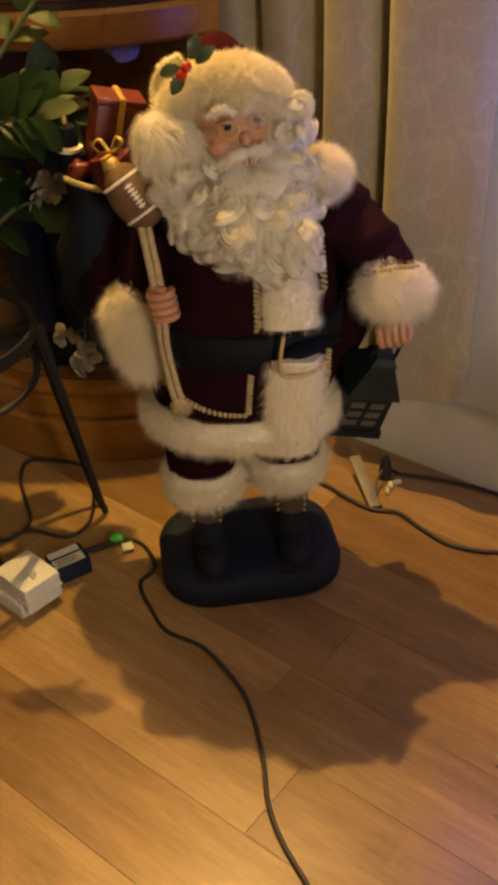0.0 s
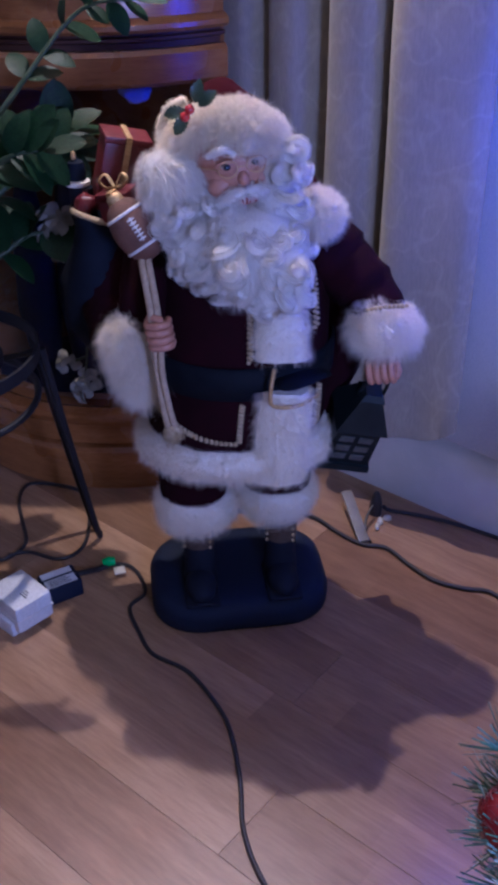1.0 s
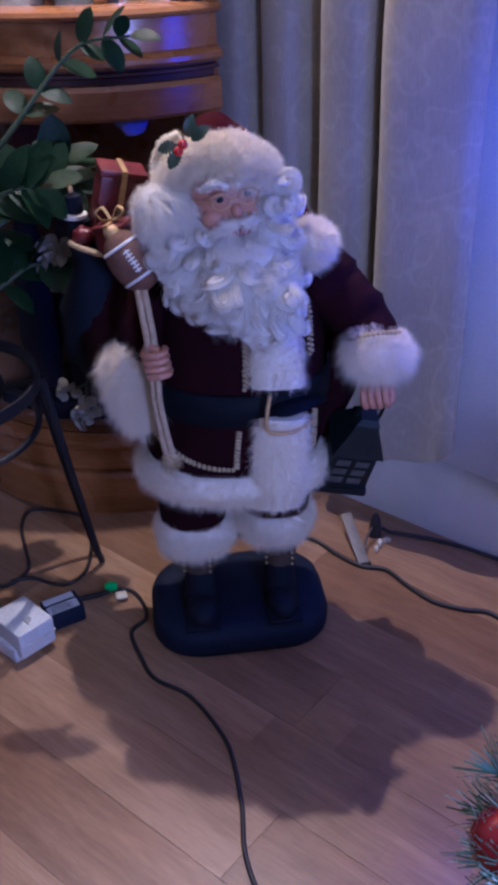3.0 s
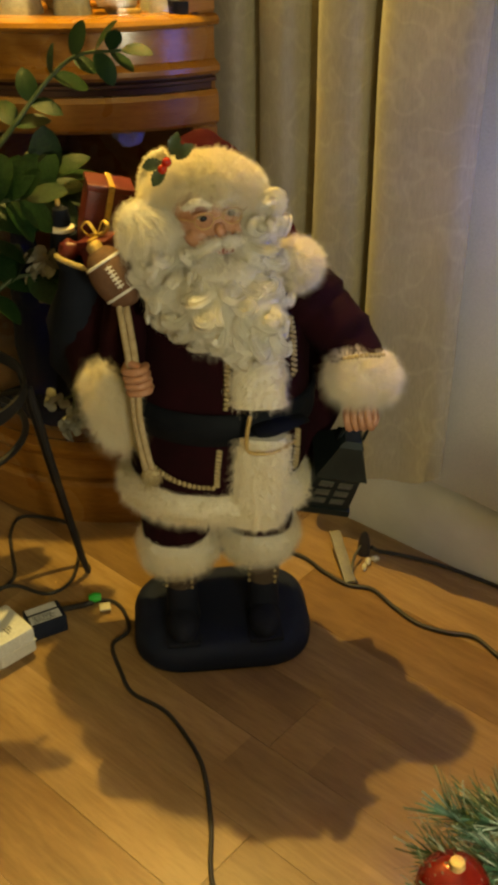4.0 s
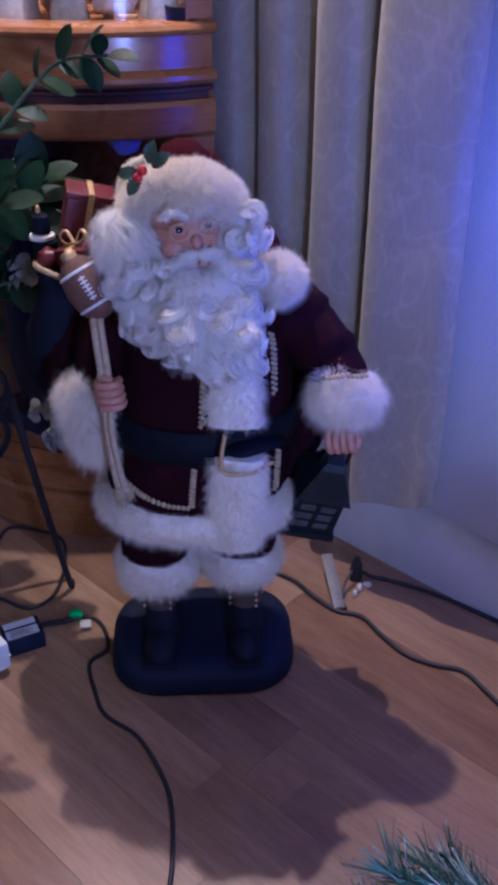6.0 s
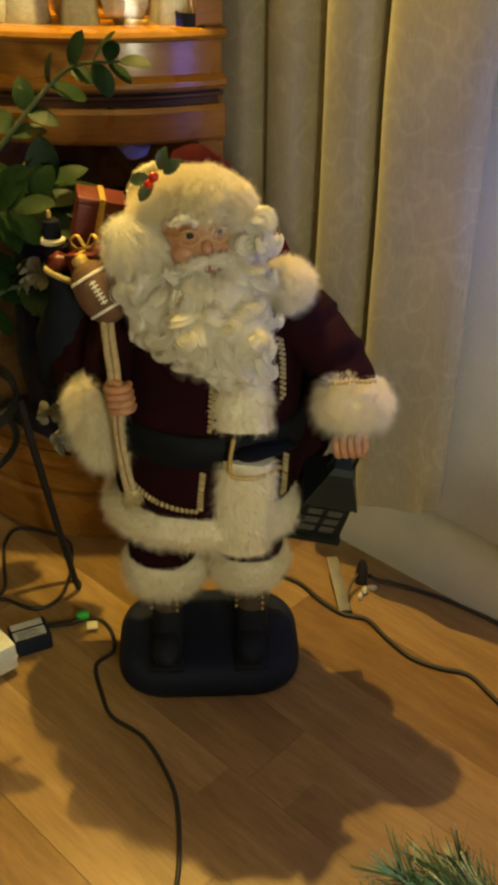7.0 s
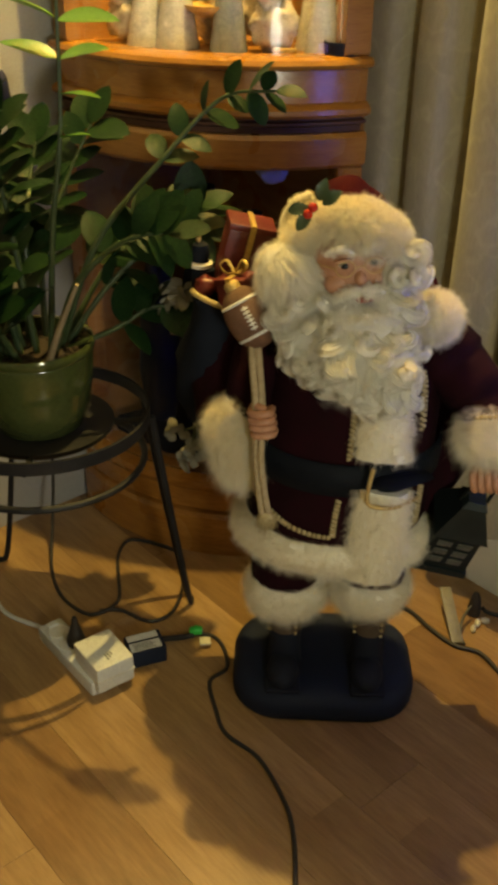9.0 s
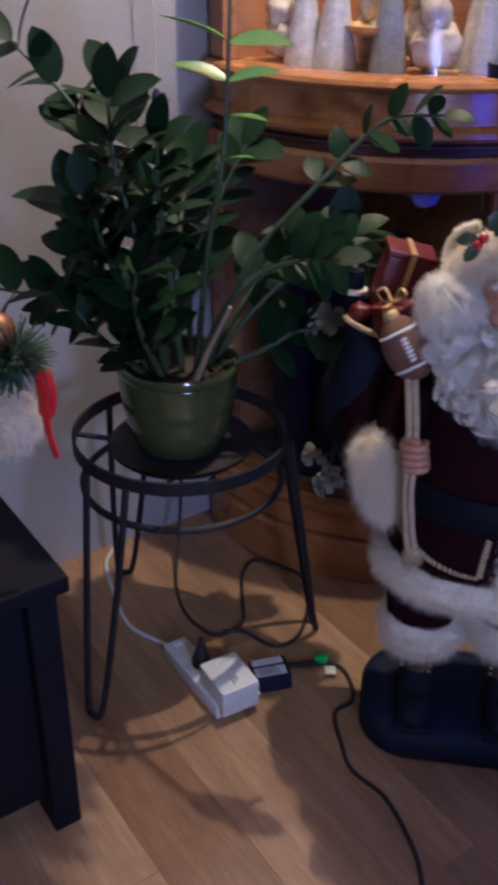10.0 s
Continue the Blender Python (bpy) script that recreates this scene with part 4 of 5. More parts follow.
def sack():
    s = thing("gift_sack", (-0.19, 0.04, 0.5), "black velvet sack slung at the doll's side, with a cream drawstring", "sack")
    rings = [(-0.165, 0.05, 0.44, 0.03, 0.03), (-0.175, 0.045, 0.47, 0.062, 0.055), (-0.185, 0.04, 0.53, 0.080, 0.066), (-0.188, 0.035, 0.59, 0.078, 0.064), (-0.182, 0.03, 0.645, 0.064, 0.055), (-0.174, 0.022, 0.685, 0.054, 0.048), (-0.174, 0.022, 0.700, 0.058, 0.052), (-0.174, 0.022, 0.690, 0.046, 0.040), (-0.174, 0.022, 0.650, 0.040, 0.036)]
    part("bag", loft(rings, 32, 0, 0.16, 22), M_SACK, s, "", 70)
    hem = [Vector((-0.174 + 0.058 * math.cos(a), 0.022 + 0.052 * math.sin(a), 0.699 + 0.006 * math.sin(2 * a))) for a in np.linspace(0, 2 * math.pi, 40, endpoint=False)]
    part("edging", tube(hem, 0.0045, 8, 0, True, 0.2, 120), M_BRAID, s, "cream cord edging")
    # the drawstring hangs in front, through the fist
    path = smooth_path([(-0.118, -0.06, 0.700), (-0.104, -0.112, 0.672), (-0.094, -0.130, 0.62), (-0.090, -0.138, 0.575), (-0.089, -0.140, 0.52), (-0.080, -0.146, 0.46), (-0.074, -0.148, 0.434)], 10)
    d = Geo()
    for ph in (0, math.pi):
        tw = []
        for i, p in enumerate(path):
            a = ph + 0.5 * math.sin(i * 0.12)
            tw.append(p + Vector((math.cos(a), math.sin(a), 0)) * 0.0046)
        d.join(tube(tw, 0.0048, 9, lump=0.12, freq=260))
    part("drawstring", d, M_ROPE, s, "doubled beige cord", 70)
    t = ball((-0.075, -0.149, 0.434), (0.012, 0.010, 0.010), 12, 8, 0, 0.3, 120)
    t.join(strands(t, 300, 0.011, 0.0012, 0, RNG, 0.4, 0.4, (0, 0, -0.8)))
    part("tassel", t, M_BRAID, s, "frayed tassel")


sack()


def gift_box(place, size, turn, label, bow=True):
    g = thing("gift_box", place, label, "gift box", "gifts in the sack")
    m = Matrix.Translation(place) @ turn
    w, d, h = size
    part("box", box(-w / 2, w / 2, -d / 2, d / 2, 0, h, 0.002).move(m), M_GIFT, g)
    part("lid", box(-w / 2 - 0.002, w / 2 + 0.002, -d / 2 - 0.002, d / 2 + 0.002, h + 0.0005, h + 0.010, 0.002).move(m), M_GIFT, g)
    b = box(-0.004, 0.004, -d / 2 - 0.0035, d / 2 + 0.0035, -0.001, h + 0.012)
    part("ribbon", b.move(m), M_GOLD, g, "gold ribbon band")
    if bow:
        for s in (-1, 1):
            lp = smooth_path([(0, 0, h + 0.012), (s * 0.012, 0.004, h + 0.030), (s * 0.022, 0, h + 0.024), (s * 0.012, -0.004, h + 0.014), (0, 0, h + 0.013)], 5)
            part("bow_loop", tube(lp, 0.003, 6, flat=0.5).move(m), M_GOLD, g)


gift_box((-0.176, 0.040, 0.700), (0.064, 0.05, 0.098), Matrix.Rotation(radians(14), 4, "Y") @ Matrix.Rotation(radians(22), 4, "Z"), "tall dark red gift box with gold ribbon in the sack", False)
gift_box((-0.150, -0.020, 0.700), (0.044, 0.038, 0.034), Matrix.Rotation(radians(-10), 4, "Y") @ Matrix.Rotation(radians(-15), 4, "Z"), "small dark red gift box with a gold bow")


def toy_in_sack():
    t = thing("toy_soldier", (-0.216, 0.03, 0.68), "tiny toy in black hat, cream brim and red scarf", "toy")
    part("hat", lathe([(0.013, 0.741), (0.0135, 0.752), (0.011, 0.766), (0.003, 0.771)], (-0.224, 0.03, 0), 16), M_SACK, t, "black hat")
    part("brim", lathe([(0.013, 0.732), (0.018, 0.734), (0.018, 0.739), (0.012, 0.742)], (-0.224, 0.03, 0), 18), M_FURBASE, t, "cream brim")
    part("tip", ball((-0.226, 0.028, 0.775), (0.004, 0.004, 0.007), 10, 8), M_GOLD, t)
    part("scarf", ball((-0.209, 0.008, 0.712), (0.017, 0.014, 0.015), 16, 10, 0, 0.45, 90), M_GIFT, t, "red scarf")
    part("body", lathe([(0.012, 0.66), (0.018, 0.69), (0.017, 0.73), (0.010, 0.735)], (-0.220, 0.03, 0), 16), M_SACK, t)


toy_in_sack()


def football():
    p, d = Vector((-0.119, -0.090, 0.712)), Vector((0.42, -0.12, -0.62)).normalized()
    m = frame_on(p, d, (0.6, -0.6, 0.5))
    f = thing("toy_football", p, "small brown toy football with white stripes and laces", "ball")
    prof = [(0.0445 * math.cos(a), 0.031 * math.sin(a) ** 0.85) for a in np.linspace(0, math.pi, 17)]
    lying = Matrix.Rotation(radians(90), 4, "Y")
    part("leather", lathe([(r, -x) for x, r in prof], (0, 0, 0), 28).move(m @ lying), M_FOOTBALL, f, "pebbled brown leather", 70)
    for x in (-0.024, 0.024):
        r = 0.031 * (1 - (x / 0.0445) ** 2) ** 0.44
        ring = [(x, (r - 0.0006) * math.cos(a), (r - 0.0006) * math.sin(a)) for a in np.linspace(0, 2 * math.pi, 28, endpoint=False)]
        part("stripe", tube([Vector(q) for q in ring], 0.0024, 6, 0, True).move(m), M_WHITE, f, "white stripe")
    view = m.to_3x3().inverted() @ (Vector((0.2, -1.25, 1.18)) - p)
    ang = math.atan2(view.z, view.y)
    lace = Geo()
    for x in np.linspace(-0.014, 0.014, 6):
        r = 0.0315 * (1 - (x / 0.0445) ** 2) ** 0.44
        pts = [(x, r * math.cos(ang + o), r * math.sin(ang + o)) for o in (-0.16, 0, 0.16)]
        lace.join(tube([Vector(q) for q in pts], 0.0012, 6))
    spine = [(x, 0.0316 * (1 - (x / 0.0445) ** 2) ** 0.44 * math.cos(ang), 0.0316 * (1 - (x / 0.0445) ** 2) ** 0.44 * math.sin(ang)) for x in np.linspace(-0.017, 0.017, 8)]
    lace.join(tube([Vector(q) for q in spine], 0.0012, 6))
    part("laces", lace.move(m), M_WHITE, f, "white laces")
    part("cap", lathe([(0.008, -0.054), (0.011, -0.050), (0.011, -0.042), (0.007, -0.040)], (0, 0, 0), 14).move(m @ lying @ Matrix.Rotation(radians(0), 4, "Z")), M_GOLD, f, "gold hanging cap")


football()


def lantern():
    base, tilt = Vector((0.222, -0.040, 0.474)), Matrix.Rotation(radians(14), 4, "Z") @ Matrix.Rotation(radians(14), 4, "Y") @ Matrix.Rotation(radians(24), 4, "X")
    m = Matrix.Translation(base) @ tilt @ Matrix.Scale(0.86, 4)
    la = thing("lantern", (0.2, 0.0, 0.27), "dark green tin lantern with small panes hanging from the doll's fist", "lantern")
    part("handle", tube(smooth_path([(-0.022, 0, -0.052), (-0.018, 0, -0.012), (0, 0, 0.0), (0.018, 0, -0.012), (0.022, 0, -0.052)], 6), 0.0035, 8).move(m), M_LANTERN, la, "wire handle")

    def frustum(z0, z1, w0, w1):
        v = [(sx * w / 2, sy * w / 2, z) for z, w in ((z0, w0), (z1, w1)) for sx, sy in ((-1, -1), (1, -1), (1, 1), (-1, 1))]
        return Geo().add(v, [(3, 2, 1, 0), (4, 5, 6, 7)] + [(i, (i + 1) % 4, (i + 1) % 4 + 4, i + 4) for i in range(4)])

    part("roof", frustum(-0.105, -0.045, 0.098, 0.040).move(m), M_LANTERN, la, "", 20)
    part("cap", frustum(-0.0445, -0.034, 0.046, 0.030).move(m), M_LANTERN, la, "", 20)
    part("body", frustum(-0.200, -0.1055, 0.094, 0.080).move(m), M_LANTERN, la, "", 20)
    part("foot", frustum(-0.216, -0.2005, 0.106, 0.102).move(m), M_LANTERN, la, "", 20)
    for row in range(3):
        for col in (-1, 1):
            z = -0.188 + 0.024 * row
            w = 0.094 - (z + 0.2) / 0.0945 * 0.014
            part("pane", box(col * 0.018 - 0.013, col * 0.018 + 0.013, -w / 2 - 0.0006, -w / 2 + 0.002, z, z + 0.016, 0.001).move(m), M_PANE, la, "pale frosted pane")


lantern()


def holly():
    h = thing("holly_sprig", (-0.055, -0.03, 0.84), "holly sprig with red berries pinned to the doll's hat", "holly")

    def leaf(m):
        n, pts = 12, []
        for i in range(n + 1):
            t = i / n
            w = 0.0070 * math.sin(math.pi * min(1, t * 1.02)) ** 0.7 * (1 + 0.35 * (i % 2))
            pts.append((t * 0.030, w, 0.004 * math.sin(t * 3) + w * 0.25))
        v = [(x, 0, 0.004 * math.sin(x / 0.030 * 3)) for x, w, z in pts] + [(x, w, z) for x, w, z in pts] + [(x, -w, z) for x, w, z in pts]
        k = n + 1
        f = [(i, i + 1, k + i + 1, k + i) for i in range(n)] + [(i, 2 * k + i, 2 * k + i + 1, i + 1) for i in range(n)]
        top = Geo().add(v, f)
        low = Geo().add([(x, y, z - 0.0012) for x, y, z in v], [q[::-1] for q in f])
        return top.join(low).move(m)

    for p, d in (((-0.034, -0.074, 0.872), (0.25, 0.1, 1)), ((-0.030, -0.074, 0.868), (0.9, 0.1, 0.7)), ((-0.044, -0.076, 0.858), (-0.6, -0.1, -0.9)), ((-0.046, -0.074, 0.862), (-0.9, 0.1, -0.2))):
        part("leaf", leaf(frame_on(p, d, (0.1, -1, 0.5))), M_HOLLY, h, "", 70)
    for p in ((-0.040, -0.083, 0.866), (-0.046, -0.083, 0.857)):
        part("berry", ball(p, (0.0065,) * 3, 14, 10), M_BERRY, h, "shiny red berry")


holly()


# ---- plant on its stand ----
STAND, POT = Vector((-0.505, 0.030, 0)), Vector((-0.503, 0.020, 0))


def plant_stand():
    s = thing("plant_stand", (*STAND[:2], 0), "black wrought-iron plant stand with hairpin legs and two hoops", "plant stand")

    def hoop(r, z, h, t):
        return lathe([(r - t, z), (r, z), (r, z + h), (r - t, z + h), (r - t, z)], (STAND.x, STAND.y, 0), 56)

    part("top_hoop", hoop(0.180, 0.435, 0.022, 0.005), M_BLACKIRON, s, "", 30)
    part("lower_hoop", tube([Vector((STAND.x + 0.168 * math.cos(a), STAND.y + 0.168 * math.sin(a), 0.365)) for a in np.linspace(0, 2 * math.pi, 56, endpoint=False)], 0.006, 8, 0, True), M_BLACKIRON, s)
    part("tray", lathe([(0.0, 0.425), (0.115, 0.425), (0.12, 0.430), (0.12, 0.436), (0.0, 0.436)], (STAND.x, STAND.y, 0), 40), M_BLACKIRON, s, "round tray")
    for a in (0.3, 1.87, 3.44, 5.0):
        d = Vector((math.cos(a), math.sin(a), 0))
        part("spoke", tube([Vector((*STAND[:2], 0.430)) + d * 0.115, Vector((*STAND[:2], 0.437)) + d * 0.178], 0.005, 8), M_BLACKIRON, s)
    for deg in (-106, 31, 146):
        a = radians(deg)
        d, t = Vector((math.cos(a), math.sin(a), 0)), Vector((-math.sin(a), math.cos(a), 0))
        c = Vector((*STAND[:2], 0))
        pts = [c + d * 0.178 + t * 0.042 + Vector((0, 0, 0.44)), c + d * 0.205 + t * 0.034 + Vector((0, 0, 0.25)), c + d * 0.240 + t * 0.018 + Vector((0, 0, 0.03)), c + d * 0.248 + Vector((0, 0, 0.006)), c + d * 0.240 - t * 0.018 + Vector((0, 0, 0.03)), c + d * 0.205 - t * 0.034 + Vector((0, 0, 0.25)), c + d * 0.178 - t * 0.042 + Vector((0, 0, 0.44))]
        part("hairpin_leg", tube(smooth_path(pts, 8), 0.0058, 8), M_BLACKIRON, s)


plant_stand()


def pot():
    p = thing("plant_pot", (*POT[:2], 0.437), "glossy olive-green glazed ceramic plant pot", "plant pot")
    part("shell", lathe([(0.0, 0.437), (0.062, 0.437), (0.071, 0.441), (0.085, 0.480), (0.093, 0.525), (0.0955, 0.568), (0.0945, 0.571), (0.0985, 0.575), (0.0995, 0.583), (0.097, 0.589), (0.091, 0.587), (0.087, 0.562), (0.0, 0.562)], (*POT[:2], 0), 56), M_POT, p, "", 50)
    g = lathe([(0.0, 0.560), (0.088, 0.560), (0.088, 0.566), (0.05, 0.572), (0.0, 0.574)], (*POT[:2], 0), 30)
    for _ in range(120):
        a, r = RNG.uniform(0, 6.28), 0.078 * RNG.random() ** 0.5
        s = RNG.uniform(0.002, 0.0055)
        g.join(ball((POT.x + r * math.cos(a), POT.y + r * math.sin(a), 0.571), (s, s, s * 0.8), 6, 4))
    part("soil", g, M_SOIL, p, "dark crumbly soil")


pot()


def leaf_mesh(length, width, fold=0.25, bend=0.18, blunt=0.85):
    n, k = 9, 10
    top = []
    for i in range(n + 1):
        t = i / n
        w = width / 2 * (math.sin(math.pi * t ** blunt) ** (0.75 if blunt < 1 else 0.58)) * (1 - 0.15 * t)
        z = -bend * length * t * t
        top.append((t * length, w, z + fold * w * 1.0, z))
    v = [(x, 0, z0) for x, w, z, z0 in top] + [(x, w, z) for x, w, z, z0 in top] + [(x, -w, z) for x, w, z, z0 in top]
    f = [(i, i + 1, k + i + 1, k + i) for i in range(n)] + [(i, 2 * k + i, 2 * k + i + 1, i + 1) for i in range(n)]
    g = Geo().add(v, f)
    return g.join(Geo().add([(x, y, z - 0.0009) for x, y, z in v], [q[::-1] for q in f]))


def zz_plant():
    plant = thing("zz_plant", (*POT[:2], 0.60), "tall zz plant with glossy dark green leaflets on arching stems", "plant")
    rng = random.Random(21)
    old = [mesh_of("leaf", leaf_mesh(1.0, 0.66, 0.16, b, 1.05), M_LEAF, 80) for b in (0.05, 0.18, 0.3)]
    young = mesh_of("leaf", leaf_mesh(1.0, 0.44, 0.25, 0.12), M_LEAFNEW, 80)

    def leaf(p, d, up, size, new_leaf=False):
        ob = new("leaf", young if new_leaf else rng.choice(old))
        ob.parent = plant
        ob.matrix_parent_inverse = plant.matrix_basis.inverted()
        ob.matrix_basis = frame_on(p, d, up) @ Matrix.Diagonal((size, size, size, 1))

    stems = [
        # points of the stem, where leaves begin, count of pairs, leaf length, young
        ([(-0.02, 0.00), (-0.55, -0.01, 0.78), (-0.62, -0.02, 0.95), (-0.71, -0.04, 1.05)], 0.55, 6, 0.066, False),
        ([(0.0, 0.02), (-0.54, 0.03, 0.80), (-0.565, 0.03, 0.91), (-0.60, 0.03, 0.99)], 0.12, 10, 0.070, False),
        ([(-0.01, -0.03), (-0.53, -0.04, 0.78), (-0.55, -0.06, 0.90), (-0.55, -0.07, 0.99)], 0.12, 11, 0.070, False),
        ([(0.02, -0.02), (-0.50, -0.01, 0.76), (-0.505, -0.02, 0.85), (-0.50, -0.03, 0.93)], 0.15, 9, 0.064, False),
        ([(0.04, 0.0), (-0.435, -0.01, 0.78), (-0.405, -0.02, 0.93), (-0.385, -0.04, 1.16)], 0.66, 5, 0.084, True),
        ([(0.05, 0.05), (-0.40, 0.10, 0.66), (-0.33, 0.15, 0.73), (-0.28, 0.17, 0.77)], 0.35, 7, 0.068, False),
        ([(0.04, 0.06), (-0.43, 0.14, 0.66), (-0.40, 0.20, 0.71), (-0.37, 0.23, 0.73)], 0.40, 6, 0.068, False),
        ([(0.06, 0.03), (-0.38, 0.07, 0.60), (-0.33, 0.10, 0.63), (-0.29, 0.11, 0.63)], 0.40, 5, 0.066, False),
        ([(0.05, 0.02), (-0.40, 0.06, 0.74), (-0.31, 0.12, 0.86), (-0.23, 0.16, 0.945), (-0.145, 0.145, 0.963)], 0.50, 6, 0.046, False),
        ([(0.05, -0.01), (-0.40, -0.03, 0.70), (-0.34, -0.04, 0.765), (-0.29, -0.05, 0.795), (-0.245, -0.05, 0.805)], 0.76, 3, 0.062, False),
        ([(-0.05, -0.01), (-0.59, -0.03, 0.66), (-0.68, -0.04, 0.68), (-0.79, -0.05, 0.69)], 0.35, 7, 0.062, False),
        ([(-0.04, -0.04), (-0.565, -0.07, 0.72), (-0.585, -0.09, 0.80), (-0.595, -0.10, 0.86)], 0.10, 8, 0.068, False),
        ([(-0.02, -0.05), (-0.53, -0.08, 0.72), (-0.55, -0.11, 0.81), (-0.56, -0.12, 0.87)], 0.10, 9, 0.066, False),
        ([(-0.03, 0.04), (-0.53, 0.09, 0.74), (-0.54, 0.14, 0.81), (-0.54, 0.17, 0.86)], 0.20, 9, 0.066, False),
        ([(0.03, 0.03), (-0.43, 0.07, 0.68), (-0.36, 0.11, 0.74), (-0.28, 0.13, 0.76)], 0.50, 5, 0.066, False),
        ([(-0.03, -0.06), (-0.57, -0.09, 0.65), (-0.60, -0.11, 0.70), (-0.63, -0.12, 0.73)], 0.15, 7, 0.062, False),
        ([(0.0, -0.06), (-0.51, -0.08, 0.66), (-0.51, -0.10, 0.72), (-0.50, -0.11, 0.77)], 0.20, 6, 0.062, False),
        ([(0.0, 0.06), (-0.52, 0.12, 0.70), (-0.50, 0.19, 0.80), (-0.47, 0.23, 0.88)], 0.25, 8, 0.068, False),
    ]
    for (off, *rest), begin, pairs, size, fresh in stems:
        pts = [(POT.x + off[0] * 0.8, POT.y + off[1] * 0.8, 0.566)] + rest
        path = smooth_path(pts, 10)
        n = len(path)
        part("stem", tube(path, [0.0058 - 0.0038 * i / n for i in range(n)], 8), M_STEM, plant)
        for k in range(pairs):
            t = begin + (0.97 - begin) * k / max(1, pairs - 1)
            i = min(n - 2, int(t * (n - 1)))
            p, d = path[i], (path[i + 1] - path[i]).normalized()
            side = d.cross(Vector((rng.uniform(-0.5, 0.5), -1, rng.uniform(-0.2, 0.6)))).normalized()
            for s in (-1, 1):
                if fresh and s < 0 and k < 2:
                    continue
                way = side * s * rng.uniform(0.7, 1.0) + d * rng.uniform(0.4, 0.9) + Vector((rng.uniform(-0.25, 0.25), rng.uniform(-0.35, 0.25), rng.uniform(-0.15, 0.35)))
                if fresh:
                    way = Vector((1.0 if s > 0 else -0.7, -0.2, rng.uniform(0.0, 0.35)))
                leaf(p, way, (rng.uniform(-0.4, 0.4), rng.uniform(-0.8, 0.1), 1), size * (0.62 + 0.16 * k if fresh else rng.uniform(0.85, 1.3)), fresh)
        leaf(path[-1], path[-1] - path[-3], (0, -0.5, 1), size, fresh)
    part("dry_stem", tube([Vector((-0.45, -0.04, 0.570)), Vector((-0.42, -0.05, 0.64)), Vector((-0.38, -0.06, 0.72))], [0.006, 0.005, 0.003], 8), M_STEMDRY, plant, "cut dry brown stem")


zz_plant()


def silk_flowers():
    f = thing("silk_flower_stem", (-0.235, 0.10, 0.54), "faded cream silk flowers hanging from the top of the sack", "artificial flower")
    rng = random.Random(8)
    stems = (
        [(-0.235, 0.10, 0.54), (-0.262, 0.11, 0.60), (-0.290, 0.12, 0.635)],
        [(-0.262, 0.11, 0.60), (-0.300, 0.125, 0.615)],
        [(-0.235, 0.10, 0.54), (-0.262, 0.13, 0.47), (-0.272, 0.14, 0.40), (-0.280, 0.14, 0.35)],
        [(-0.272, 0.14, 0.40), (-0.305, 0.14, 0.385)],
    )
    for pts in stems:
        part("stem", tube(smooth_path(pts, 6), 0.0022, 6), M_STEM, f)
    for c, size in (((-0.306, 0.115, 0.650), 0.020), ((-0.282, 0.115, 0.652), 0.019), ((-0.302, 0.12, 0.622), 0.020), ((-0.284, 0.115, 0.602), 0.018), ((-0.270, 0.135, 0.355), 0.019), ((-0.285, 0.135, 0.335), 0.018), ((-0.306, 0.14, 0.385), 0.018)):
        for _ in range(16):
            d = Vector((rng.gauss(0, 1), rng.gauss(-0.5, 0.6), rng.gauss(0, 1))).normalized()
            w = size * rng.uniform(0.8, 1.25)
            part("petal", leaf_mesh(w, w * 1.0, rng.uniform(-0.2, 0.5), rng.uniform(0.1, 0.6), 1.3).move(frame_on(Vector(c) + d * size * 0.25, d, (rng.gauss(0, 0.5), -1, rng.gauss(0, 0.5)))), M_PETAL, f, "", 80)


silk_flowers()


# ---- leads, plugs and the socket strip on the floor ----
def lead(name, pts, r, mat, label, z=None):
    z = r if z is None else z
    path = [Vector((p[0], p[1], max(p[2], r))) for p in smooth_path([(p[0], p[1], p[2] if len(p) > 2 else z) for p in pts], 8)]
    return solid(name, tube(path, r, 8), mat, label, "cable", angle=70)


lead("floor_cable", [(-0.262, 0.052), (-0.244, 0.064), (-0.215, 0.062), (-0.188, 0.034), (-0.171, -0.012), (-0.190, -0.052), (-0.160, -0.115), (-0.129, -0.161), (-0.064, -0.197), (-0.004, -0.271), (0.021, -0.326), (0.041, -0.405), (0.054, -0.485), (0.088, -0.560), (0.17, -0.68), (0.30, -0.80)], 0.0036, M_CORD, "black power cord winding across the floor")
lead("cord_loop", [(-0.66, 0.36, 0.30), (-0.640, 0.30, 0.12), (-0.612, 0.207), (-0.575, 0.14), (-0.536, 0.094), (-0.495, 0.068), (-0.462, 0.060), (-0.437, 0.082), (-0.428, 0.120), (-0.455, 0.185), (-0.482, 0.254), (-0.478, 0.310), (-0.42, 0.312), (-0.355, 0.285), (-0.322, 0.200), (-0.313, 0.121), (-0.330, 0.082), (-0.360, 0.072), (-0.413, 0.088), (-0.45, 0.075)], 0.0036, M_CORD, "loose loops of black cable under the plant stand")
lead("plug_lead", [(-0.302, 0.012, 0.020), (-0.285, 0.030, 0.012), (-0.268, 0.046), (-0.255, 0.056)], 0.0055, M_CORD, "short black lead at the adapter")
lead("strip_cord", [(-0.50, -0.015, 0.012), (-0.54, 0.0), (-0.60, 0.012), (-0.64, 0.035), (-0.70, 0.10), (-0.76, 0.18), (-0.775, 0.25)], 0.0042, M_WHITEPLASTIC, "white flex of the socket strip")
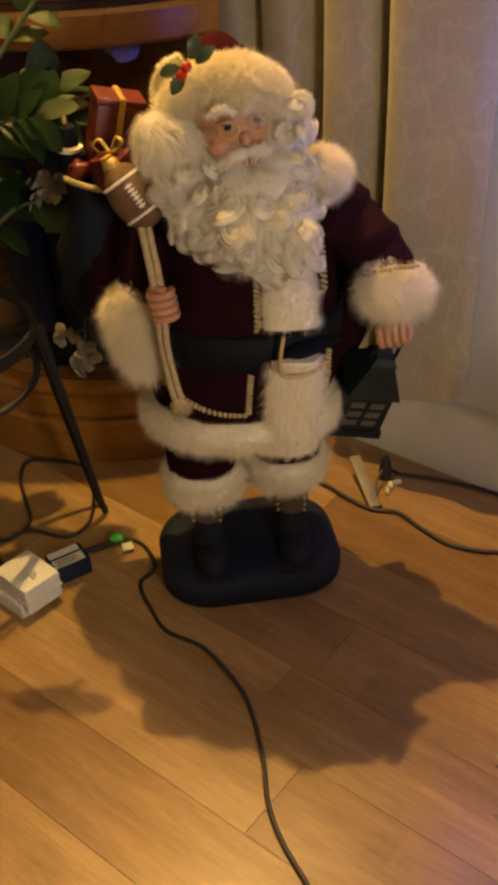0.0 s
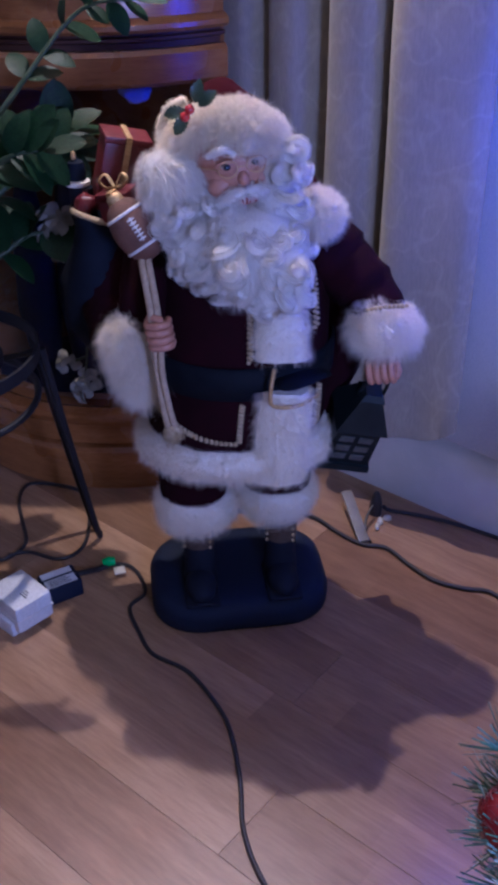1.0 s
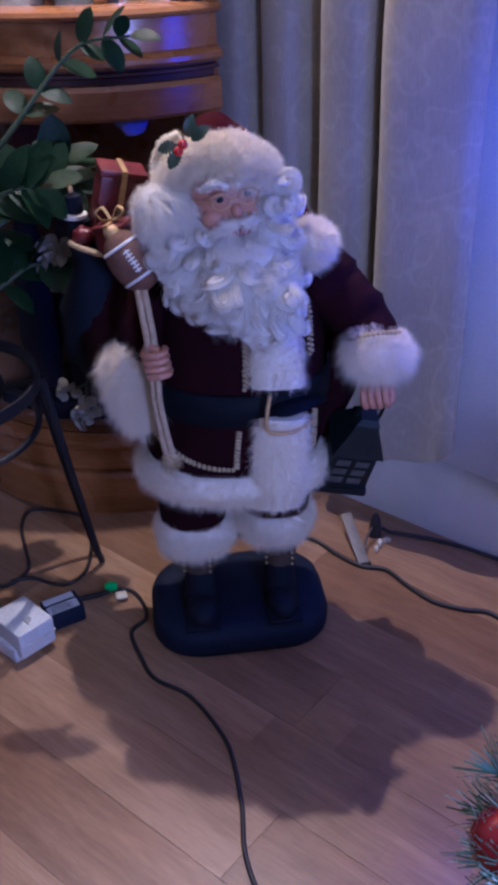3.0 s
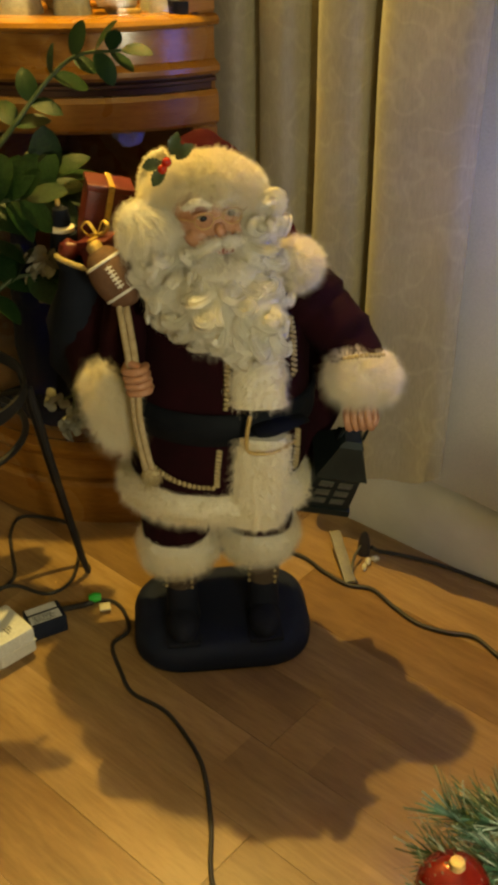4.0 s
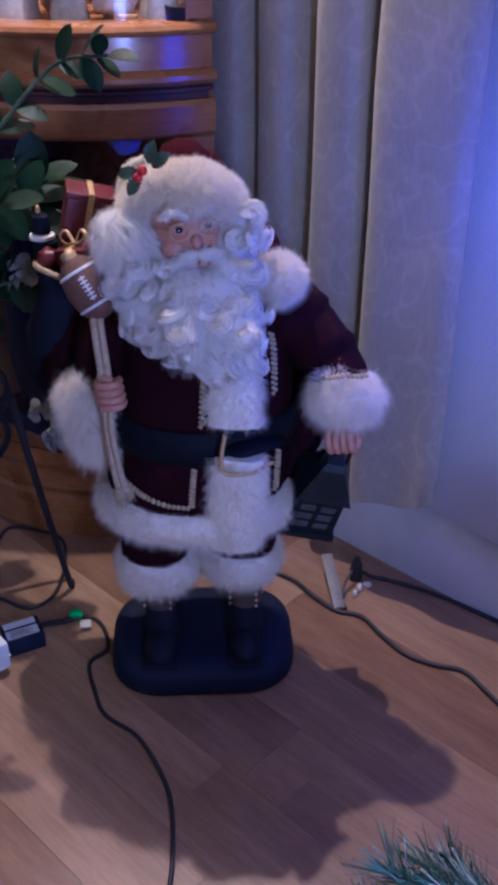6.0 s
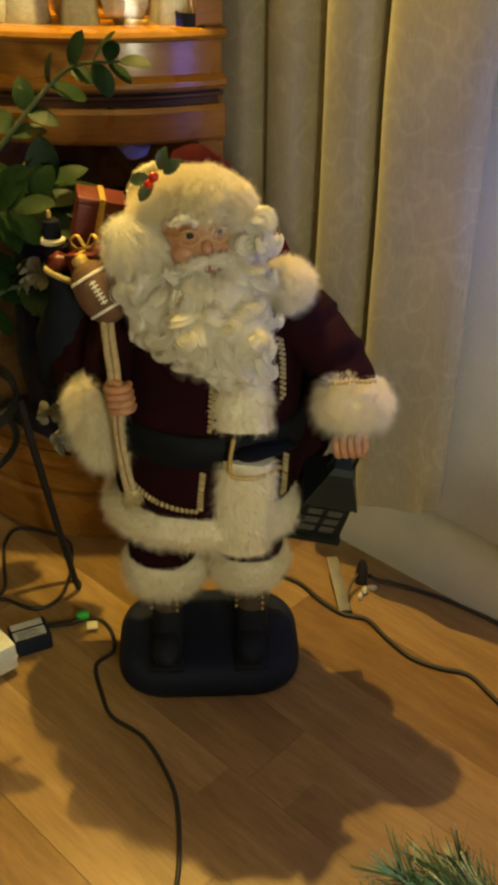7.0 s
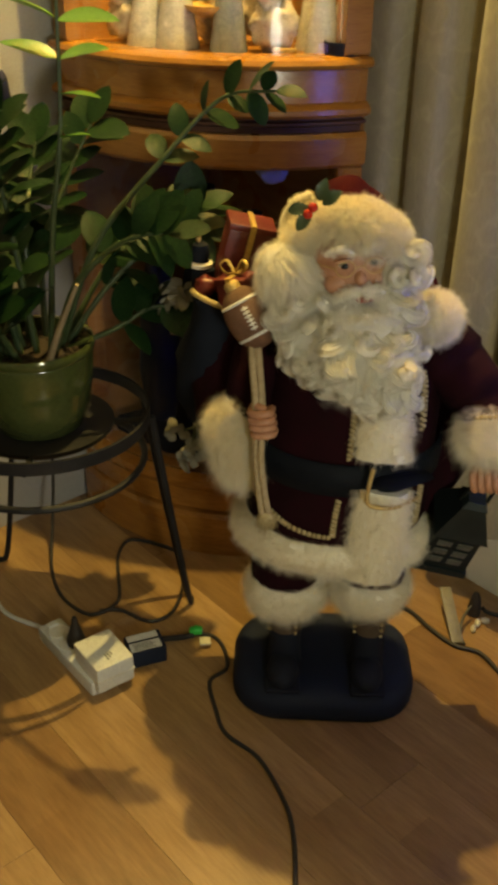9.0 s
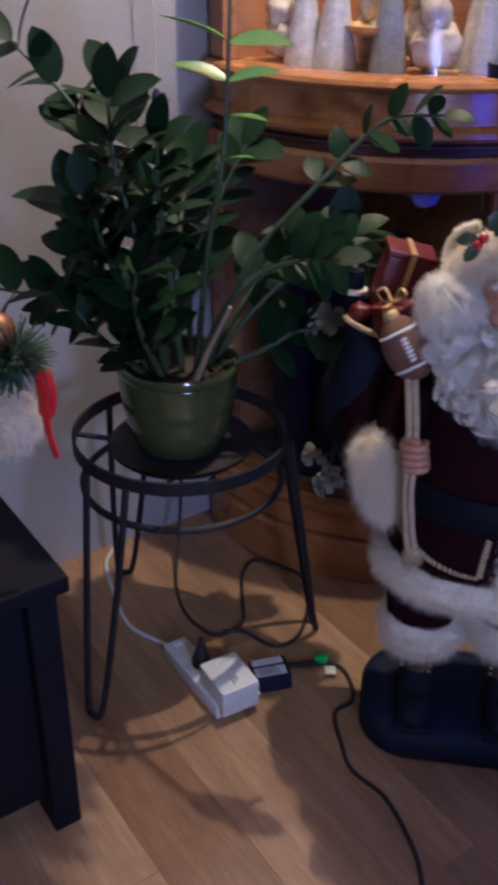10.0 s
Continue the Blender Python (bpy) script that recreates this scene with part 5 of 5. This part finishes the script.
lead("string_light_cord", [(-0.16, 0.17), (-0.08, 0.225), (0.03, 0.262), (0.12, 0.24), (0.17, 0.195), (0.217, 0.160), (0.265, 0.151), (0.305, 0.105), (0.349, 0.063), (0.40, 0.045), (0.447, 0.038), (0.483, -0.004), (0.519, -0.047), (0.60, -0.12)], 0.0042, M_CORD, "black string-light cord on the floor")
lead("wall_cord", [(0.262, 0.262, 0.020), (0.280, 0.271), (0.349, 0.256), (0.405, 0.236), (0.455, 0.211), (0.538, 0.163), (0.65, 0.08)], 0.0042, M_CORD, "black cord running along the wall")


def green_tie():
    t = thing("cord_tie", (-0.252, 0.06, 0), "bright green cord tie with a small clear tag", "cord tie")
    part("band", tube([Vector((-0.262, 0.060, 0.010)), Vector((-0.252, 0.062, 0.012)), Vector((-0.242, 0.066, 0.010))], [0.007, 0.0095, 0.008], 10), M_GREEN, t, "bright green band")
    part("tag", box(-0.010, 0.010, -0.014, 0.014, 0.002, 0.0045, 0.0008).move(Matrix.Translation((-0.228, 0.044, 0.003)) @ Matrix.Rotation(radians(20), 4, "Z") @ Matrix.Rotation(radians(-12), 4, "X")), M_TAG, t, "small clear tag")


green_tie()


def socket_strip():
    m = Matrix.Translation((-0.437, -0.065, 0)) @ Matrix.Rotation(radians(-36), 4, "Z")
    s = thing("socket_strip", (-0.437, -0.065, 0), "white plastic socket strip lying on the floor", "socket strip")
    part("housing", box(-0.095, 0.095, -0.024, 0.024, 0.0, 0.030, 0.006).move(m), M_WHITEPLASTIC, s)
    for x in (-0.06, -0.02):
        part("socket", lathe([(0.0, 0.0302), (0.016, 0.0302), (0.018, 0.032), (0.019, 0.0302), (0.0, 0.0295)], (x, 0, 0), 20).move(m), M_TRIM, s)
    part("switch", box(-0.088, -0.076, -0.009, 0.009, 0.0302, 0.035, 0.0015).move(m), M_WHITEPLASTIC, s)
    a = thing("power_adapter", (-0.372, -0.092, 0), "chunky white plug-in power adapter in the strip", "adapter")
    ma = Matrix.Translation((-0.372, -0.088, 0)) @ Matrix.Rotation(radians(-39), 4, "Z")
    part("body", box(-0.044, 0.044, -0.036, 0.036, 0.012, 0.066, 0.006).move(ma), M_WHITEPLASTIC, a)
    part("seam", box(-0.0448, 0.0448, -0.0368, 0.0368, 0.037, 0.0385).move(ma), M_TRIM, a)
    for k in range(3):
        part("print_bar", box(0.012, 0.030 - 0.004 * k, -0.006 + 0.005 * k, -0.0035 + 0.005 * k, 0.0662, 0.0666).move(ma), M_GREYPRINT, a)
    b = thing("black_adapter", (-0.318, -0.018, 0), "black plug adapter with a white printed label", "adapter")
    mb = Matrix.Translation((-0.322, -0.018, 0)) @ Matrix.Rotation(radians(36), 4, "Z")
    part("body", box(-0.034, 0.034, -0.026, 0.026, 0.0, 0.036, 0.005).move(mb), M_BLACKPLASTIC, b)
    part("label", box(-0.030, 0.026, -0.022, 0.000, 0.0362, 0.0368).move(mb), M_WHITEPLASTIC, b, "white label")
    part("label", box(-0.030, 0.026, 0.006, 0.022, 0.0362, 0.0368).move(mb), M_WHITEPLASTIC, b, "white label")
    for k in range(4):
        part("print_bar", box(-0.024, 0.016 - 0.005 * (k % 2), -0.019 + 0.0045 * k, -0.0172 + 0.0045 * k, 0.0369, 0.0372).move(mb), M_GREYPRINT, b)
    c = thing("black_plug", (-0.462, 0.0, 0), "black mains plug in the socket strip", "plug")
    mc = Matrix.Translation((-0.440, -0.052, 0.032)) @ Matrix.Rotation(radians(-36), 4, "Z")
    part("body", lathe([(0.016, 0.0), (0.017, 0.012), (0.012, 0.028), (0.007, 0.044), (0.004, 0.060)], (0, 0, 0), 16).move(mc), M_CORD, c)


socket_strip()


def wall_side_clutter():
    c = thing("white_bracket", (0.21, 0.22, 0), "pale flat plastic bracket leaning by the cord", "bracket")
    part("strip", box(-0.011, 0.011, -0.062, 0.062, 0, 0.005, 0.0015).move(Matrix.Translation((0.205, 0.222, 0.022)) @ Matrix.Rotation(radians(18), 4, "Z") @ Matrix.Rotation(radians(17), 4, "X")), M_DULLCREAM, c)
    p = thing("light_plug", (0.25, 0.26, 0), "black string-light plug with clear bulbs", "plug")
    part("body", lathe([(0.012, 0.0), (0.013, 0.02), (0.010, 0.042), (0.005, 0.055)], (0.247, 0.262, 0.0), 14, 0, (1, 0.7)), M_CORD, p)
    for x, y, z, sx, sy in ((0.256, 0.232, 0.007, 0.006, 0.010), (0.249, 0.214, 0.006, 0.005, 0.009), (0.270, 0.244, 0.006, 0.009, 0.005)):
        part("bulb", ball((x, y, z), (sx, sy, 0.007), 12, 8), M_TAG, p, "small clear bulb")
    tw = smooth_path([(0.240, 0.250, 0.03), (0.228, 0.222, 0.02), (0.226, 0.190, 0.008), (0.236, 0.166, 0.005)], 6)
    part("wire", tube(tw, 0.003, 6), M_CORD, p)


wall_side_clutter()


# ---- inside the cabinet ----
def shelf_things():
    z = 0.9725

    def bell(x, y, h, r, mat, label):
        t = thing("glass_bell_figure", (x, y, z), label, "figurine", "figurines on the shelf")
        part("skirt", lathe([(0.0, 0), (r, 0), (r * 0.95, 0.01), (r * 0.55, h * 0.5), (r * 0.32, h * 0.72), (r * 0.4, h * 0.78), (0.0, h * 0.80)], (x, y, z), 26), mat, t)
        part("head", ball((x, y, z + h * 0.88), (r * 0.34, r * 0.34, h * 0.12), 14, 10), mat, t)

    bell(-0.455, 0.47, 0.19, 0.038, M_SILVERGLASS, "frosted pale glass bell figure")
    bell(-0.395, 0.455, 0.20, 0.040, M_SILVERGLASS, "frosted pale glass bell figure")
    bell(-0.300, 0.445, 0.22, 0.034, M_LINE, "grey cone-shaped glass figure")
    bell(-0.140, 0.455, 0.22, 0.030, M_SILVERGLASS, "slim frosted glass bell figure")
    bell(-0.165, 0.515, 0.20, 0.034, M_SILVERGLASS, "slim frosted glass bell figure")
    bell(-0.105, 0.49, 0.18, 0.030, M_PORCELAIN, "small cream porcelain bell")
    for x, y, h, s in ((-0.222, 0.455, 0.14, 0.040), (-0.50, 0.50, 0.12, 0.042), (-0.345, 0.53, 0.15, 0.042), (-0.26, 0.55, 0.17, 0.045)):
        g = ball((x, y, z + h * 0.3), (s, s * 0.8, h * 0.3), 20, 14, 0, 0.35, 60)
        g.join(ball((x - 0.006, y - 0.01, z + h * 0.68), (s * 0.6, s * 0.55, h * 0.22), 16, 12, 0, 0.4, 80))
        g.join(ball((x + 0.008, y, z + h * 0.94), (s * 0.36, s * 0.36, h * 0.12), 12, 10, 0, 0.2, 80))
        solid("porcelain_ornament", g, M_PORCELAIN, "cream and gold porcelain ornament on the shelf", "ornament", "figurines on the shelf", angle=70)
    solid("small_cup", lathe([(0.0, 0), (0.026, 0), (0.030, 0.006), (0.032, 0.026), (0.028, 0.026), (0.026, 0.008), (0.0, 0.008)], (-0.100, 0.430, z), 24), M_BLACKPLASTIC, "small black bowl on the shelf", "bowl")
    solid("gold_dish", lathe([(0.0, 0.02), (0.02, 0.02), (0.045, 0.032), (0.05, 0.04), (0.044, 0.036), (0.0, 0.026)], (-0.335, 0.465, z + 0.03), 24), M_GOLD, "small gilt dish on the shelf", "dish")
    solid("gold_trinket", box(-0.215, -0.175, 0.412, 0.424, z, z + 0.012, 0.003), M_GOLD, "little gilt trinket on the shelf edge", "ornament")
    # added black cloth and vases stand for the shade behind the lower glass
    solid("filler_cloth", slab([(-0.56, 0.47), (-0.42, 0.40), (-0.25, 0.40), (-0.12, 0.46), (-0.22, 0.53), (-0.40, 0.65)], 0.179, 0.22, 0, 0.02), M_SACK, "black cloth added to darken the lower cabinet", "cloth")
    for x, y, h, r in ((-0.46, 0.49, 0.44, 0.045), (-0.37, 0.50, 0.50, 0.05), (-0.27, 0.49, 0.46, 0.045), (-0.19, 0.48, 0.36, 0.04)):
        t = thing("filler_vase", (x, y, 0.221), "black vase added to darken the lower cabinet", "vase", "vases in the cabinet")
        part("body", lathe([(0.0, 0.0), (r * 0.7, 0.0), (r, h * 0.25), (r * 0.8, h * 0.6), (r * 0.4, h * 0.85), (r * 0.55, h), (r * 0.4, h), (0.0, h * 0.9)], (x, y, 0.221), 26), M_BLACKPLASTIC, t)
    # a pale shape paints the tree lights' reflection in the lower glass
    t = thing("painted_reflection", (-0.216, 0.435, 0.755), "pale blue shape painting the tree lights' reflection in the lower glass", "ornament")
    part("globe", ball((-0.216, 0.435, 0.772), (0.026, 0.018, 0.019), 18, 12, 0, 0.35, 70), M_BLUE_REFLECTION, t)
    part("wire", tube([Vector((-0.216, 0.435, 0.788)), Vector((-0.216, 0.435, 0.7895))], 0.0015, 6), M_BLACKIRON, t)


M_LINE = surface("grey_glass", (0.22, 0.24, 0.24), (0.34, 0.36, 0.36), 0.2, 0.2, scale=60, coat=0.4)
M_BLUE_REFLECTION = surface("blue_reflection", (0.46, 0.52, 0.86), (0.62, 0.66, 0.92), 0.15, coat=0.4)
shelf_things()


# ---- blind cord by the cabinet ----
def blind_cord():
    x, y = room(0.03, 0.56)[:2]
    c = thing("blind_cord", (x, y, 0.86), "thin blind cord with a dark blue tassel against the wall", "blind cord")
    part("string", tube([Vector((x, y, 2.3)), Vector((x, y, 0.93))], 0.0015, 6), M_TRIM, c)
    part("tassel", lathe([(0.003, 0.935), (0.009, 0.925), (0.014, 0.885), (0.012, 0.87), (0.0, 0.868)], (x, y, 0), 16), M_DARKBLUE, c, "dark blue tassel")


blind_cord()


# ---- christmas tree beside the camera ----
TREE = Vector((0.86, -0.72, 0))


def branch_geo(length, seed):
    """A fir branch along +x with side twigs and needles: 0 twig, 1 needle, 2 frosted needle."""
    rng = random.Random(seed)
    g = Geo()
    main = [Vector((length * t, 0, -0.05 * length * math.sin(3 * t))) for t in np.linspace(0, 1, 9)]
    lines = [main]
    for k in range(7):
        t = 0.30 + 0.65 * k / 6
        i = int(t * 8)
        s = 1 if k % 2 else -1
        ln = 0.13 * (1.15 - t * 0.6)
        d = Vector((0.75, s * rng.uniform(0.55, 0.9), rng.uniform(-0.15, 0.3))).normalized()
        lines.append([main[i] + d * ln * u for u in np.linspace(0, 1, 6)])
    for ln in lines:
        g.join(tube(ln, [0.004 * (1 - 0.6 * i / len(ln)) for i in range(len(ln))], 5, 0))
        total = sum((b - a).length for a, b in zip(ln, ln[1:]))
        for _ in range(int(total * 1900)):
            u = rng.random() ** 0.8 * (len(ln) - 1)
            i = min(int(u), len(ln) - 2)
            p = ln[i].lerp(ln[i + 1], u - i)
            ax = (ln[i + 1] - ln[i]).normalized()
            side = ax.cross(Vector((rng.gauss(0, 1), rng.gauss(0, 1), rng.gauss(0, 1)))).normalized()
            d = (side * rng.uniform(0.5, 1.0) + ax * rng.uniform(0.5, 1.1)).normalized()
            q, w = p + d * rng.uniform(0.026, 0.042), d.cross(side).normalized() * 0.0011
            if w.length < 1e-6:
                continue
            m = 2 if rng.random() < 0.24 else 1
            g.add([p - w, p + w, q + w * 0.5, q - w * 0.5], [(0, 1, 2, 3)], m)
    return g


def tree():
    t = thing("christmas_tree", TREE, "artificial green fir christmas tree with frosted needle tips", "christmas tree")
    part("trunk", tube([TREE, TREE + Vector((0, 0, 1.0)), TREE + Vector((0, 0, 2.05))], [0.022, 0.018, 0.006], 12), M_TWIG, t)
    part("foot", lathe([(0.0, 0.0), (0.16, 0.0), (0.16, 0.012), (0.03, 0.04), (0.03, 0.08), (0.0, 0.08)], TREE, 24), M_BLACKIRON, t)
    kinds = [mesh_of("branch", branch_geo(0.5, s), [M_TWIG, M_NEEDLE, M_NEEDLETIP], 60) for s in (1, 2, 3)]
    rng = random.Random(4)

    def branch(angle, z, reach, rise):
        ob = new("branch", rng.choice(kinds))
        ob.parent = t
        ob.matrix_parent_inverse = t.matrix_basis.inverted()
        s = reach / 0.5
        ob.matrix_basis = Matrix.Translation(TREE + Vector((0, 0, z))) @ Matrix.Rotation(radians(angle), 4, "Z") @ Matrix.Rotation(radians(-rise), 4, "Y") @ Matrix.Rotation(rng.uniform(-0.5, 0.5), 4, "X") @ Matrix.Diagonal((s, min(s, 1.1), min(s, 1.1), 1))

    for k, z in enumerate(np.linspace(0.28, 1.9, 12)):
        reach = 0.62 * (1 - z / 2.15)
        for i in range(9):
            a = 40 * i + 17 * k + rng.uniform(-6, 6)
            if 150 < a % 360 < 215 and z < 0.75:
                continue
            branch(a, z, reach, rng.uniform(2, 12))
    for a, z, reach, rise in TIPS:
        branch(a, z, reach, rise)
    for p in BULBS:
        part("bulb", ball(p, (0.005, 0.005, 0.008), 10, 8), M_BULB, t, "tiny glowing tree light")
    b = thing("tree_bauble", BAUBLE, "shiny dark red glass bauble on the tree branch", "bauble")
    part("globe", ball(BAUBLE, (0.032, 0.032, 0.032), 32, 20), M_BAUBLE, b)
    part("cap", lathe([(0.006, 0.0300), (0.007, 0.032), (0.006, 0.038), (0.0, 0.039)], BAUBLE, 14), M_GOLD, b, "gold cap")


M_BULB = glow("tree_bulb", (0.75, 0.8, 1.0), 6.0)
TIPS = [(180, 0.44, 0.52, 4), (184, 0.42, 0.55, 5), (188, 0.43, 0.565, 3), (192, 0.40, 0.57, 5), (178, 0.36, 0.50, 5), (197, 0.42, 0.56, 4), (170, 0.42, 0.43, 5)]
BULBS = [(0.44, -0.74, 0.49), (0.50, -0.66, 0.46), (0.47, -0.83, 0.55)]
BAUBLE = Vector((0.316, -0.776, 0.452))
tree()


# ---- dark side table and what stands on it ----
def side_table():
    t = thing("side_table", room(0.37, 1.3), "black-stained wooden side table with panelled sides", "table")
    part("top", room_box(0.10, 0.63, 1.05, 1.56, 0.435, 0.46, 0.004), M_DARKWOOD, t)
    for a in (0.12, 0.575):
        for b in (1.065, 1.50):
            part("leg", room_box(a - (0.018 if a > 0.3 else 0.0), a + 0.044, b, b + 0.042, 0.0, 0.4345, 0.004), M_DARKWOOD, t)
    part("side_panel", room_box(0.585, 0.60, 1.1075, 1.4995, 0.06, 0.43, 0.002), M_DARKWOOD, t)
    part("side_panel", room_box(0.1645, 0.5565, 1.08, 1.095, 0.06, 0.43, 0.002), M_DARKWOOD, t)


side_table()


def table_ornament():
    p = Vector((-0.545, -0.385, 0.46))
    o = thing("table_garland", p, "green garland with gold ball, white fluff and red ribbon", "garland")
    part("stand", lathe([(0.0, 0.0), (0.04, 0.0), (0.04, 0.01), (0.008, 0.02), (0.008, 0.30), (0.0, 0.30)], p + Vector((-0.10, -0.02, 0)), 20), M_DARKWOOD, o)
    part("arm", tube(smooth_path([p + Vector((-0.10, -0.02, 0.29)), p + Vector((-0.05, -0.005, 0.305)), p + Vector((0.018, 0.01, 0.29))], 6), 0.006, 8), M_DARKWOOD, o)
    rng = random.Random(2)
    g = Geo()
    for _ in range(900):
        d = Vector((rng.gauss(0, 1), rng.gauss(0, 1), rng.gauss(0, 0.5))).normalized()
        q = p + Vector((0.018, 0.01, 0.29)) + d * rng.uniform(0.005, 0.03)
        w = d.cross(Vector((0.3, 0.2, 1))).normalized() * 0.001
        g.add([q - w, q + w, q + d * 0.024 + w, q + d * 0.024 - w], [(0, 1, 2, 3)])
    part("greenery", g, M_NEEDLE, o)
    part("gold_ball", ball(p + Vector((-0.002, 0.01, 0.318)), (0.024, 0.024, 0.024), 20, 14), M_COPPER, o)
    fl = ball(p + Vector((0.0, 0.01, 0.200)), (0.036, 0.034, 0.034), 18, 12, 0, 0.2)
    fl.join(strands(fl, 2500, 0.012, 0.0011, 0, RNG, 0.3, 0.5))
    part("white_fluff", fl, M_FUR, o, "white fluffy trim")
    rb = p + Vector((0.050, 0.015, 0.275))
    part("ribbon", tube(smooth_path([rb, rb + Vector((0.003, 0, -0.04)), rb + Vector((0.002, 0, -0.075)), rb + Vector((0.012, 0, -0.115))], 6), [0.011] * 10 + [0.006] * 9, 10, flat=0.4), M_RIBBON, o, "hanging red ribbon")
    part("ribbon", tube(smooth_path([rb + Vector((0.008, 0.003, 0)), rb + Vector((0.012, 0.004, -0.03)), rb + Vector((0.010, 0.004, -0.055))], 6), 0.008, 10, flat=0.4), M_RIBBON, o, "hanging red ribbon")


table_ornament()

# ---- unseen fixture added over the fill light ----
cl = thing("fill_fixture", (0.5, -2.1, 2.45), "unseen ceiling fixture added over the fill light", "lamp")
part("canopy", lathe([(0.0, 2.44), (0.1, 2.44), (0.1, 2.42), (0.02, 2.40), (0.02, 2.32), (0.0, 2.32)], (0.5, -2.1, 0), 30), M_GOLD, cl)
